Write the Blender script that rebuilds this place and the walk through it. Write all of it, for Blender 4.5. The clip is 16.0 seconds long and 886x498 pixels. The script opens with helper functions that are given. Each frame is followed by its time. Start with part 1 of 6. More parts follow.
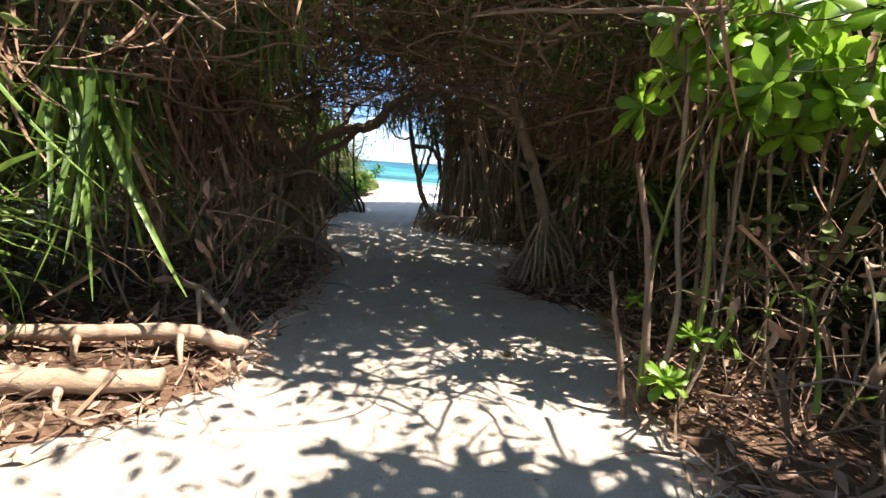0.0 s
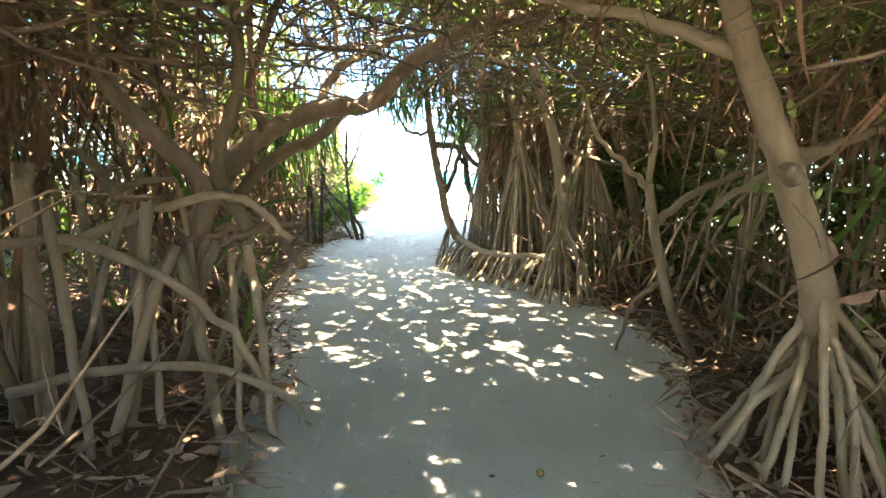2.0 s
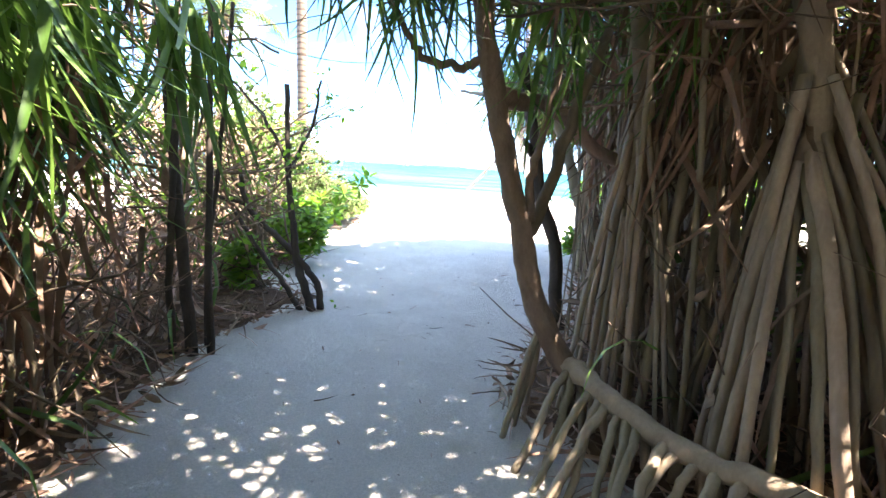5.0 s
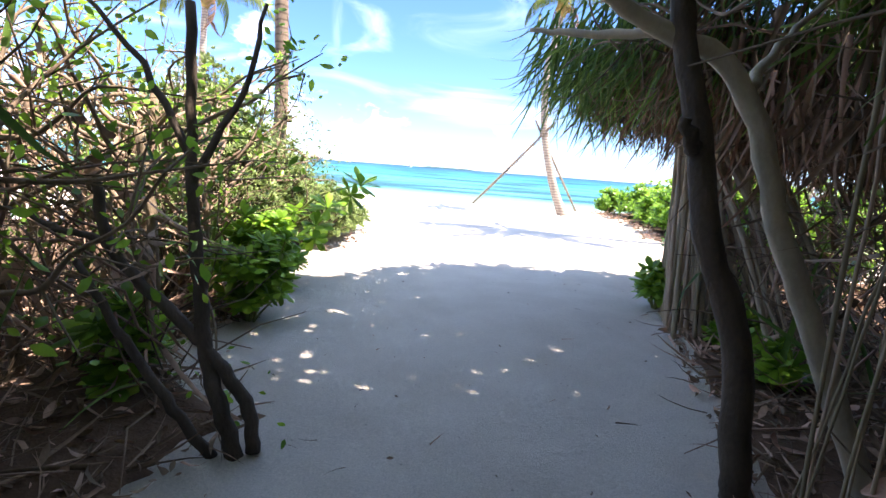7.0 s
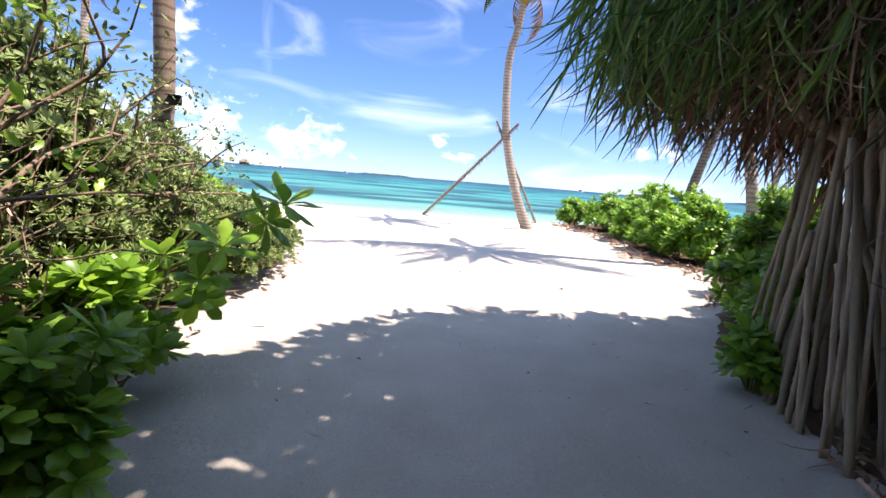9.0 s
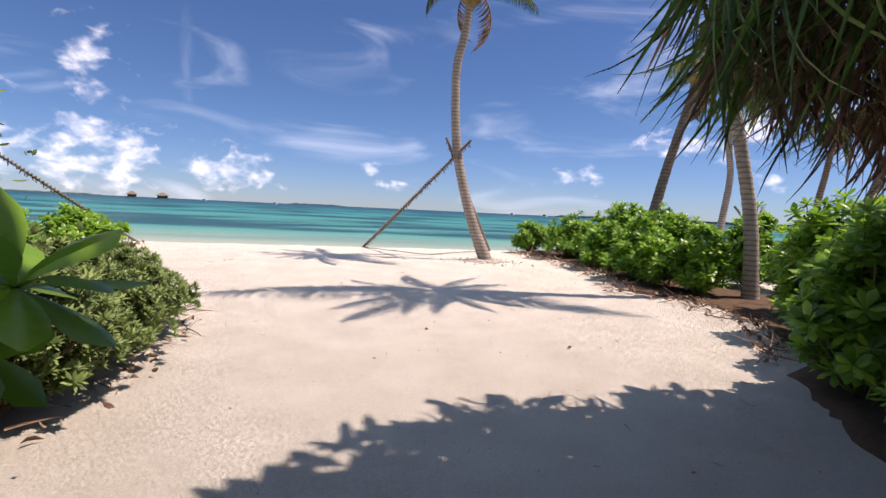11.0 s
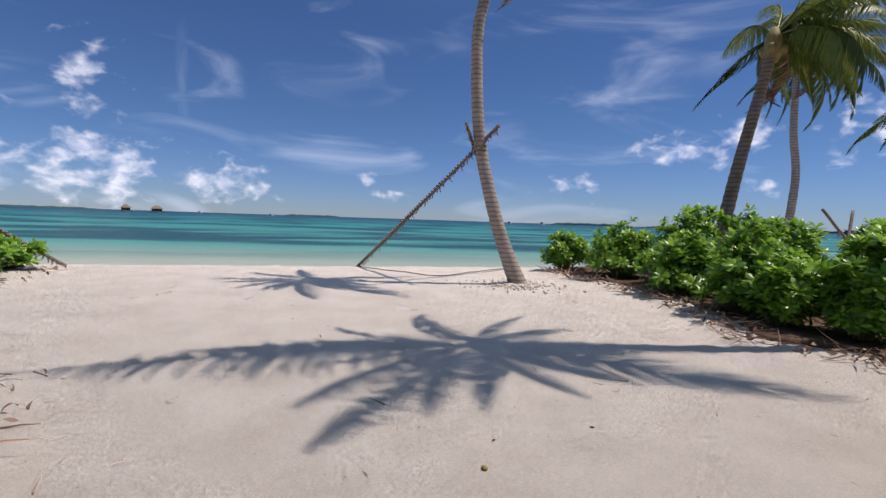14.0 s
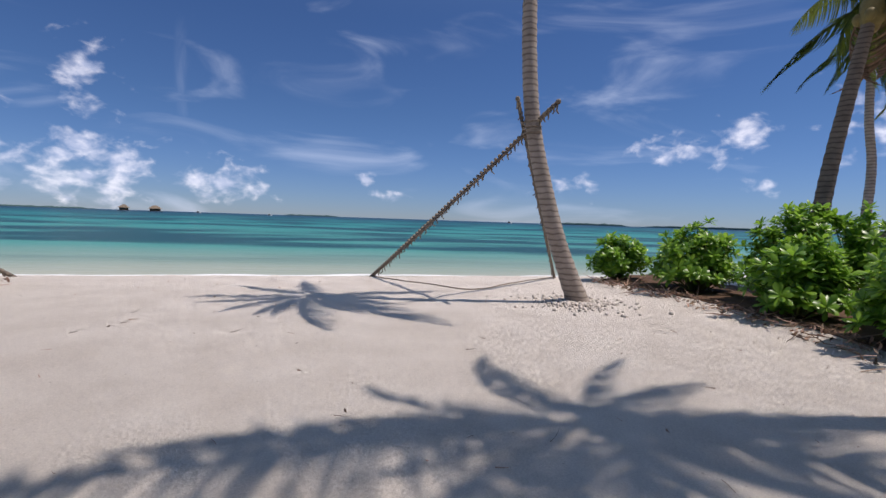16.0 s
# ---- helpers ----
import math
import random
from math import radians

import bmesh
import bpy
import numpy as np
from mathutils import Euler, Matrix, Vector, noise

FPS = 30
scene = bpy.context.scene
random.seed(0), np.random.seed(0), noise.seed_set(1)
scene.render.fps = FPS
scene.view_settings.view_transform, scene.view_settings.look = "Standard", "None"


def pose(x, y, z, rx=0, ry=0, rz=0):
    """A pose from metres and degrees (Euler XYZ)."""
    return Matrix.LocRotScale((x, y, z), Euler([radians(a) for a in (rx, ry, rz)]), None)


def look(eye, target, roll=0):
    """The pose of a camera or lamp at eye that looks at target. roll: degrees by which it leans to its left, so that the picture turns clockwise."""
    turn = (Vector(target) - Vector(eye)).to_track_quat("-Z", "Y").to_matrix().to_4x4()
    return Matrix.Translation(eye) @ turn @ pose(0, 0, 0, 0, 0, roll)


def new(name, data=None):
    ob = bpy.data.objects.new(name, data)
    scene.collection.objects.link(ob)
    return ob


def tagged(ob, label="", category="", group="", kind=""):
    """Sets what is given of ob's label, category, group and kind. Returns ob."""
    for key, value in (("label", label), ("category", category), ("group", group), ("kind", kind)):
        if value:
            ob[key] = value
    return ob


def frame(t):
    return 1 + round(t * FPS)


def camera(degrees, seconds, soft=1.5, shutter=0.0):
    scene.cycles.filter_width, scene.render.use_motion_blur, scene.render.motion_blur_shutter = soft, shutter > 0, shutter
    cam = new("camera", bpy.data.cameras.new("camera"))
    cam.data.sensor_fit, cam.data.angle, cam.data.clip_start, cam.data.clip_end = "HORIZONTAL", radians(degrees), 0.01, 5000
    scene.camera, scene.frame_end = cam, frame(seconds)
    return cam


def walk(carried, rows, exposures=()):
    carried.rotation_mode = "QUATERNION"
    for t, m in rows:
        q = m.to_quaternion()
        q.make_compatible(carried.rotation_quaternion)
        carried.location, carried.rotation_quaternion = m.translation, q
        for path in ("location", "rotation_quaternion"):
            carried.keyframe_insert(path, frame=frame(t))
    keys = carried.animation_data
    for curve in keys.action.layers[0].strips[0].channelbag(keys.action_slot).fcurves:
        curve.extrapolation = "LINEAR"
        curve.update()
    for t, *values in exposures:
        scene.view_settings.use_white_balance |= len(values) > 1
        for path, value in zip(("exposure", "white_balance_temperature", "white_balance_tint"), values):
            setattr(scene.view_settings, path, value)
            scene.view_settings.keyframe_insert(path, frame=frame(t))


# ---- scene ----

cam = camera(84.7, 16.0)
PATH = [
    (0, 1.444, -11.368, 1.5, 0.9, -9.75, -4.1),
    (0.5, 1.154, -10.374, 1.5, 1.1, -9.45, -3.9),
    (1, 1.066, -9.353, 1.5, 1.4, -9.25, -3.6),
    (1.5, 0.934, -8.42, 1.5, 1.3, -9.25, -3.2),
    (2, 0.81, -7.417, 1.5, 0.9, -9.15, -3.1),
    (2.5, 0.705, -6.493, 1.5, 0.5, -9.25, -2.9),
    (3, 0.573, -5.534, 1.5, 0.2, -9.35, -2.9),
    (3.5, 0.502, -4.654, 1.5, 0.2, -9.55, -2.9),
    (4, 0.45, -3.791, 1.5, 0.6, -9.85, -3),
    (4.5, 0.335, -2.982, 1.5, 0.4, -9.75, -3.2),
    (7, -0.05, 0.2, 1.5, 0.7, -9.45, -4.3),
    (7.5, -0.18, 0.79, 1.5, -0.2, -9.45, -4.2),
    (8, -0.28, 1.4, 1.5, -2.1, -9.47, -4.4),
    (8.5, -0.4, 2.05, 1.49, -4.6, -8.79, -4.7),
    (9, -0.41, 2.57, 1.48, -6.7, -8.11, -4.6),
    (9.5, -0.42, 3.18, 1.47, -9.3, -7.43, -4.4),
    (10, -0.47, 3.7, 1.46, -11.8, -6.35, -3.9),
    (12.5, -0.22, 6.26, 1.42, -15.35, -3.3, -2.1),
    (13, -0.16, 6.79, 1.42, -15.25, -3.4, -2.2),
    (13.5, -0.15, 7.3, 1.42, -15.05, -3.5, -2),
    (14, -0.07, 7.8, 1.42, -14.85, -3.4, -1.9),
    (14.5, -0.04, 8.34, 1.42, -14.75, -3.4, -1.7),
    (15, -0.07, 8.87, 1.42, -14.85, -3.4, -1.7),
    (15.5, -0.1, 9.44, 1.42, -14.85, -3.4, -1.8),
    (16, -0.21, 9.91, 1.42, -14.95, -3.4, -1.9),
]

walk(cam, [(t, pose(x, y, z, 90 + tilt, lean, turn)) for t, x, y, z, turn, tilt, lean in PATH],
     exposures=[(0.0, 2.15, 7200, 14), (0.5, 2.4, 7900, 15), (1.0, 4.0, 9000, 8), (1.6, 4.55, 8600, 6), (2.6, 4.75, 7600, 9), (3.5, 4.35, 6900, 14),
                (4.7, 4.0, 6800, 14), (6.8, 2.75, 7100, 18), (8.5, 2.0, 7000, 20), (10.2, 1.1, 7400, 22), (12.3, 0.48, 7300, 20), (14.0, 0.28, 6800, 18), (16.0, 0.22, 6700, 18)])

# ---- sky and sun ----
SUN = Vector((0.48, -0.13, 1.0)).normalized()
world = bpy.data.worlds.new("sky")
scene.world = world
world.use_nodes = True
wn, wl = world.node_tree.nodes, world.node_tree.links
bg = wn["Background"]
bg.inputs["Strength"].default_value = 0.13
sky = wn.new("ShaderNodeTexSky")
sky.sky_type, sky.sun_disc = "NISHITA", False
sky.sun_elevation = math.asin(SUN.z)
sky.sun_rotation = math.atan2(SUN.x, SUN.y)
sky.air_density, sky.dust_density, sky.ozone_density = 1.0, 0.0, 2.5
coord = wn.new("ShaderNodeTexCoord")


def wmath(op, a, b=None, c=None):
    n = wn.new("ShaderNodeMath")
    n.operation = op
    for i, v in enumerate((a, b, c)):
        if v is None:
            continue
        if isinstance(v, (int, float)):
            n.inputs[i].default_value = v
        else:
            wl.new(v, n.inputs[i])
    return n.outputs[0]


def wrange(v, lo, hi):
    n = wn.new("ShaderNodeMapRange")
    n.interpolation_type = "SMOOTHSTEP"
    wl.new(v, n.inputs["Value"])
    n.inputs["From Min"].default_value, n.inputs["From Max"].default_value = lo, hi
    return n.outputs[0]


def wnoise(scale, detail, stretch=(1, 1, 1), distort=0.0):
    m = wn.new("ShaderNodeMapping")
    m.inputs["Scale"].default_value = stretch
    wl.new(coord.outputs["Generated"], m.inputs["Vector"])
    n = wn.new("ShaderNodeTexNoise")
    n.inputs["Scale"].default_value, n.inputs["Detail"].default_value = scale, detail
    n.inputs["Distortion"].default_value = distort
    wl.new(m.outputs["Vector"], n.inputs["Vector"])
    return n.outputs["Fac"]


def cloud_spot(az, el, wide, high):
    """A soft oval of sky at a bearing and height (degrees), in which cloud may form."""
    m = wn.new("ShaderNodeMapping")
    m.vector_type = "TEXTURE"
    a, e = radians(az), radians(el)
    m.inputs["Location"].default_value = (math.sin(a) * math.cos(e), math.cos(a) * math.cos(e), math.sin(e))
    m.inputs["Rotation"].default_value = (0, 0, -a)
    m.inputs["Scale"].default_value = (radians(wide), 1.0, radians(high))
    wl.new(coord.outputs["Generated"], m.inputs["Vector"])
    d = wn.new("ShaderNodeVectorMath")
    d.operation = "LENGTH"
    wl.new(m.outputs["Vector"], d.inputs[0])
    return wmath("SUBTRACT", 1.0, d.outputs["Value"])


puffs = None
for az, el, wide, high in ((-21, 3.9, 7.5, 5.2), (-29, 4.0, 4, 5.5), (-10, 3.2, 7, 3.0), (5.7, 4.4, 1.6, 1.0), (8, 2.6, 2.6, 0.9), (-21.5, 12.5, 2.8, 4.2),
                           (40, 8.0, 6, 2.2), (46.5, 9.6, 3.4, 2.2), (30, 4.4, 5, 2.0), (58, 10, 6, 5), (48, 4, 2.5, 1.4),
                           (-45, 7, 9, 6), (75, 5, 9, 5), (120, 8, 20, 7), (200, 9, 25, 8), (270, 8, 25, 7)):
    spot = cloud_spot(az, el, wide, high)
    puffs = spot if puffs is None else wmath("MAXIMUM", puffs, spot)
lumps = wnoise(26, 8, (1, 1, 1.5), 0.25)
puff = wrange(wmath("ADD", wmath("MULTIPLY", puffs, 0.46), wmath("MULTIPLY", wmath("SUBTRACT", lumps, 0.5), 1.5)), 0.11, 0.60)
wisp = wmath("MULTIPLY", wrange(wnoise(3.2, 7, (1.0, 1.0, 4.0), 0.9), 0.52, 0.84), 0.36)
streak = wmath("MULTIPLY", wrange(cloud_spot(-13.0, 14.5, 1.1, 7.5), 0.0, 0.9), wrange(wnoise(14, 5, (1.6, 1, 0.3), 0.5), 0.4, 0.75))
veil = wmath("MAXIMUM", wisp, wmath("MULTIPLY", streak, 0.22))
mixw = wn.new("ShaderNodeMix")
mixw.data_type = "RGBA"
wl.new(veil, mixw.inputs["Factor"])
tint = wn.new("ShaderNodeMix")
tint.data_type, tint.blend_type = "RGBA", "MULTIPLY"
tint.inputs["Factor"].default_value = 1.0
height = wn.new("ShaderNodeSeparateXYZ")
wl.new(coord.outputs["Generated"], height.inputs[0])
grade = wn.new("ShaderNodeMix")
grade.data_type = "RGBA"
wl.new(wrange(height.outputs["Z"], 0.0, 0.22), grade.inputs["Factor"])
grade.inputs["A"].default_value, grade.inputs["B"].default_value = (0.22, 0.32, 0.55, 1), (0.205, 0.315, 0.475, 1)
# upper sky, above the view, brightened and warmed as fill for the shade
zenith_fill = wn.new("ShaderNodeMix")
zenith_fill.data_type = "RGBA"
wl.new(wrange(height.outputs["Z"], 0.36, 0.8), zenith_fill.inputs["Factor"])
wl.new(grade.outputs["Result"], zenith_fill.inputs["A"])
zenith_fill.inputs["B"].default_value = (1.35, 1.2, 1.0, 1)
wl.new(zenith_fill.outputs["Result"], tint.inputs["B"])
wl.new(sky.outputs["Color"], tint.inputs["A"])
wl.new(tint.outputs["Result"], mixw.inputs["A"])
mixw.inputs["B"].default_value = (5.2, 6.0, 7.4, 1)
shade = wn.new("ShaderNodeMix")
shade.data_type = "RGBA"
wl.new(wrange(wnoise(40, 5, (1, 1, 1.4)), 0.35, 0.65), shade.inputs["Factor"])
shade.inputs["A"].default_value = (4.4, 5.0, 6.4, 1)
shade.inputs["B"].default_value = (8.2, 8.4, 9.0, 1)
mixc = wn.new("ShaderNodeMix")
mixc.data_type = "RGBA"
wl.new(wmath("MULTIPLY", puff, 0.64), mixc.inputs["Factor"])
wl.new(mixw.outputs["Result"], mixc.inputs["A"])
wl.new(shade.outputs["Result"], mixc.inputs["B"])
wl.new(mixc.outputs["Result"], bg.inputs["Color"])

sun = new("sun", bpy.data.lights.new("sun", "SUN"))
sun.data.energy, sun.data.angle, sun.data.color = 3.7, radians(0.53), (1.0, 0.95, 0.87)
sun.matrix_world = look(SUN * 60, (0, 0, 0))

# ---- materials ----


def material(name, dark, light, rough=0.8, scale=8.0, bump=0.3, fine=60.0, per="", spread=0.35, glow_through=0.0, spec=0.3, stretch=(1, 1, 1), bump_size=0.01):
    """Two colours mixed by broad and fine noise; per: 'object' or 'island' varies each piece; glow_through: light that passes a leaf."""
    m = bpy.data.materials.new(name)
    m.use_nodes = True
    n, l = m.node_tree.nodes, m.node_tree.links
    b = n["Principled BSDF"]
    b.inputs["Roughness"].default_value = rough
    b.inputs["Specular IOR Level"].default_value = spec
    tc, mp = n.new("ShaderNodeTexCoord"), n.new("ShaderNodeMapping")
    mp.inputs["Scale"].default_value = stretch
    l.new(tc.outputs["Object"], mp.inputs["Vector"])
    a, f = n.new("ShaderNodeTexNoise"), n.new("ShaderNodeTexNoise")
    for node, s, d in ((a, scale, 5), (f, fine, 4)):
        node.inputs["Scale"].default_value, node.inputs["Detail"].default_value = s, d
        l.new(mp.outputs["Vector"], node.inputs["Vector"])
    mix = n.new("ShaderNodeMath")
    mix.operation = "MULTIPLY_ADD"
    l.new(f.outputs["Fac"], mix.inputs[0])
    mix.inputs[1].default_value = 0.5
    half = n.new("ShaderNodeMath")
    half.operation = "MULTIPLY_ADD"
    l.new(a.outputs["Fac"], half.inputs[0])
    half.inputs[1].default_value, half.inputs[2].default_value = 1.1, -0.3
    l.new(half.outputs[0], mix.inputs[2])
    ramp = n.new("ShaderNodeMix")
    ramp.data_type = "RGBA"
    ramp.inputs["A"].default_value, ramp.inputs["B"].default_value = (*dark, 1), (*light, 1)
    l.new(mix.outputs[0], ramp.inputs["Factor"])
    col = ramp.outputs["Result"]
    if per:
        if per == "island":
            src = n.new("ShaderNodeNewGeometry").outputs["Random Per Island"]
        else:
            src = n.new("ShaderNodeObjectInfo").outputs["Random"]
        rng = n.new("ShaderNodeMapRange")
        l.new(src, rng.inputs["Value"])
        rng.inputs["To Min"].default_value, rng.inputs["To Max"].default_value = 1 - spread, 1 + spread
        hsv = n.new("ShaderNodeHueSaturation")
        hue = n.new("ShaderNodeMapRange")
        l.new(src, hue.inputs["Value"])
        hue.inputs["To Min"].default_value, hue.inputs["To Max"].default_value = 0.515, 0.485
        l.new(hue.outputs[0], hsv.inputs["Hue"])
        l.new(rng.outputs[0], hsv.inputs["Value"])
        l.new(col, hsv.inputs["Color"])
        col = hsv.outputs["Color"]
    l.new(col, b.inputs["Base Color"])
    if bump:
        bp = n.new("ShaderNodeBump")
        bp.inputs["Strength"].default_value, bp.inputs["Distance"].default_value = bump, bump_size
        l.new(mix.outputs[0], bp.inputs["Height"])
        l.new(bp.outputs["Normal"], b.inputs["Normal"])
    if glow_through:
        tr, ms = n.new("ShaderNodeBsdfTranslucent"), n.new("ShaderNodeMixShader")
        l.new(col, tr.inputs["Color"])
        ms.inputs["Fac"].default_value = glow_through
        l.new(b.outputs["BSDF"], ms.inputs[1])
        l.new(tr.outputs["BSDF"], ms.inputs[2])
        l.new(ms.outputs["Shader"], n["Material Output"].inputs["Surface"])
    return m


SAND = material("sand", (0.60, 0.53, 0.46), (0.83, 0.765, 0.69), 0.95, 1.6, 1.0, 48, spec=0.1, bump_size=0.022)
SOIL = material("leaf_soil", (0.05, 0.03, 0.02), (0.17, 0.105, 0.072), 0.95, 5, 1.0, 45, bump_size=0.03, spec=0.1)
LITTER = material("dead_leaf", (0.17, 0.10, 0.068), (0.48, 0.335, 0.245), 0.8, 14, 0.3, 90, per="island", spread=0.6, spec=0.2)
STICK = material("dry_stick", (0.10, 0.068, 0.048), (0.28, 0.20, 0.145), 0.85, 10, 0.4, 80, per="island", spread=0.5, spec=0.2)
BARK = material("grey_brown_bark", (0.11, 0.075, 0.05), (0.30, 0.22, 0.155), 0.9, 9, 0.8, 70, per="object", spread=0.2, stretch=(1, 1, 0.5), bump_size=0.015)
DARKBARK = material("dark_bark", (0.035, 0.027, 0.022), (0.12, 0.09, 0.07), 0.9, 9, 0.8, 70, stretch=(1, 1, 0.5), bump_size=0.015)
PALEBARK = material("pale_bark", (0.17, 0.125, 0.085), (0.40, 0.31, 0.22), 0.85, 7, 0.7, 60, stretch=(1, 1, 0.6), bump_size=0.012)
# pale bark made lighter, with the light from the opening put into its colour
LITPALEBARK = material("lit_pale_bark", (0.27, 0.225, 0.165), (0.55, 0.47, 0.36), 0.8, 7, 0.6, 60, stretch=(1, 1, 0.6), bump_size=0.01)
ROOT = material("prop_root_bark", (0.19, 0.14, 0.095), (0.47, 0.37, 0.26), 0.85, 9, 0.6, 70, per="object", spread=0.3, stretch=(1, 1, 0.35), bump_size=0.01)
LOGWOOD = material("weathered_log", (0.24, 0.16, 0.11), (0.52, 0.40, 0.30), 0.85, 8, 0.8, 60, stretch=(0.4, 1, 1), bump_size=0.015)
STRAP = material("strap_leaf_green", (0.05, 0.11, 0.018), (0.16, 0.27, 0.05), 0.45, 6, 0.1, 60, per="island", spread=0.5, glow_through=0.3, spec=0.5)
THATCH = material("dead_strap_leaf", (0.11, 0.063, 0.04), (0.30, 0.19, 0.125), 0.8, 8, 0.2, 70, per="island", spread=0.5, glow_through=0.1, spec=0.2)
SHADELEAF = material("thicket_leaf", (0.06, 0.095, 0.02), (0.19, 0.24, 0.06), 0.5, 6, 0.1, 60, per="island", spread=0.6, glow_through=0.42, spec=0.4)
NAUPAKA = material("bright_shrub_leaf", (0.11, 0.25, 0.022), (0.28, 0.48, 0.055), 0.35, 5, 0.1, 50, per="island", spread=0.45, glow_through=0.45, spec=0.5)
SMALLLEAF = material("small_shrub_leaf", (0.10, 0.155, 0.045), (0.27, 0.35, 0.12), 0.55, 6, 0.1, 60, per="island", spread=0.5, glow_through=0.25, spec=0.4)
PALMLEAF = material("palm_leaflet", (0.05, 0.085, 0.012), (0.17, 0.21, 0.03), 0.4, 5, 0.1, 50, per="object", spread=0.35, glow_through=0.3, spec=0.5)
GREENSTEM = material("green_stem", (0.12, 0.16, 0.04), (0.30, 0.30, 0.11), 0.6, 9, 0.3, 60)
HUSK = material("coconut_husk", (0.12, 0.09, 0.03), (0.30, 0.22, 0.08), 0.7, 8, 0.4, 60)
ROPE = material("rope", (0.12, 0.095, 0.07), (0.30, 0.245, 0.19), 0.9, 30, 0.8, 160)
POLE = material("weathered_pole", (0.08, 0.066, 0.055), (0.24, 0.20, 0.17), 0.9, 14, 0.8, 90, bump_size=0.01)
STONE = material("coral_rubble", (0.40, 0.35, 0.30), (0.66, 0.60, 0.54), 0.9, 14, 0.6, 90, per="island", spread=0.25)
DARKPLASTIC = material("black_lamp_case", (0.012, 0.012, 0.013), (0.03, 0.03, 0.032), 0.5, 10, 0.1, 80)
THATCHROOF = material("thatched_roof", (0.13, 0.10, 0.07), (0.28, 0.22, 0.16), 0.9, 2, 0.5, 12)
HUTWALL = material("hut_boards", (0.10, 0.075, 0.055), (0.20, 0.15, 0.11), 0.85, 2, 0.3, 12)
BOATWHITE = material("white_hull", (0.72, 0.73, 0.74), (0.84, 0.84, 0.84), 0.4, 1, 0.05, 12)
FARLAND = material("far_island_trees", (0.05, 0.10, 0.10), (0.09, 0.15, 0.14), 0.9, 0.02, 0.2, 0.2)


def add_rings(m, spacing, depth):
    """Leaf-scar rings across a palm trunk."""
    n, l = m.node_tree.nodes, m.node_tree.links
    tc, w = n.new("ShaderNodeTexCoord"), n.new("ShaderNodeTexWave")
    w.bands_direction = "Z"
    w.inputs["Scale"].default_value = 0.314 / spacing
    w.inputs["Distortion"].default_value, w.inputs["Detail"].default_value = 2.2, 3
    w.inputs["Detail Scale"].default_value = 2.0
    l.new(tc.outputs["Object"], w.inputs["Vector"])
    b = n["Principled BSDF"]
    old = b.inputs["Base Color"].links[0].from_socket
    mx = n.new("ShaderNodeMix")
    mx.data_type, mx.blend_type = "RGBA", "MULTIPLY"
    k = n.new("ShaderNodeMapRange")
    l.new(w.outputs["Fac"], k.inputs["Value"])
    k.inputs["From Min"].default_value, k.inputs["From Max"].default_value = 0.35, 0.0
    k.inputs["To Max"].default_value = depth
    l.new(k.outputs[0], mx.inputs["Factor"])
    l.new(old, mx.inputs["A"])
    mx.inputs["B"].default_value = (0.35, 0.32, 0.3, 1)
    l.new(mx.outputs["Result"], b.inputs["Base Color"])


PALMBARK = material("palm_trunk_bark", (0.20, 0.16, 0.13), (0.44, 0.38, 0.33), 0.9, 6, 0.7, 50, bump_size=0.012)
add_rings(PALMBARK, 0.09, 0.75)
DARKPALM = material("brown_palm_bark", (0.12, 0.085, 0.06), (0.28, 0.21, 0.155), 0.9, 6, 0.7, 50, bump_size=0.012)
add_rings(DARKPALM, 0.11, 0.75)


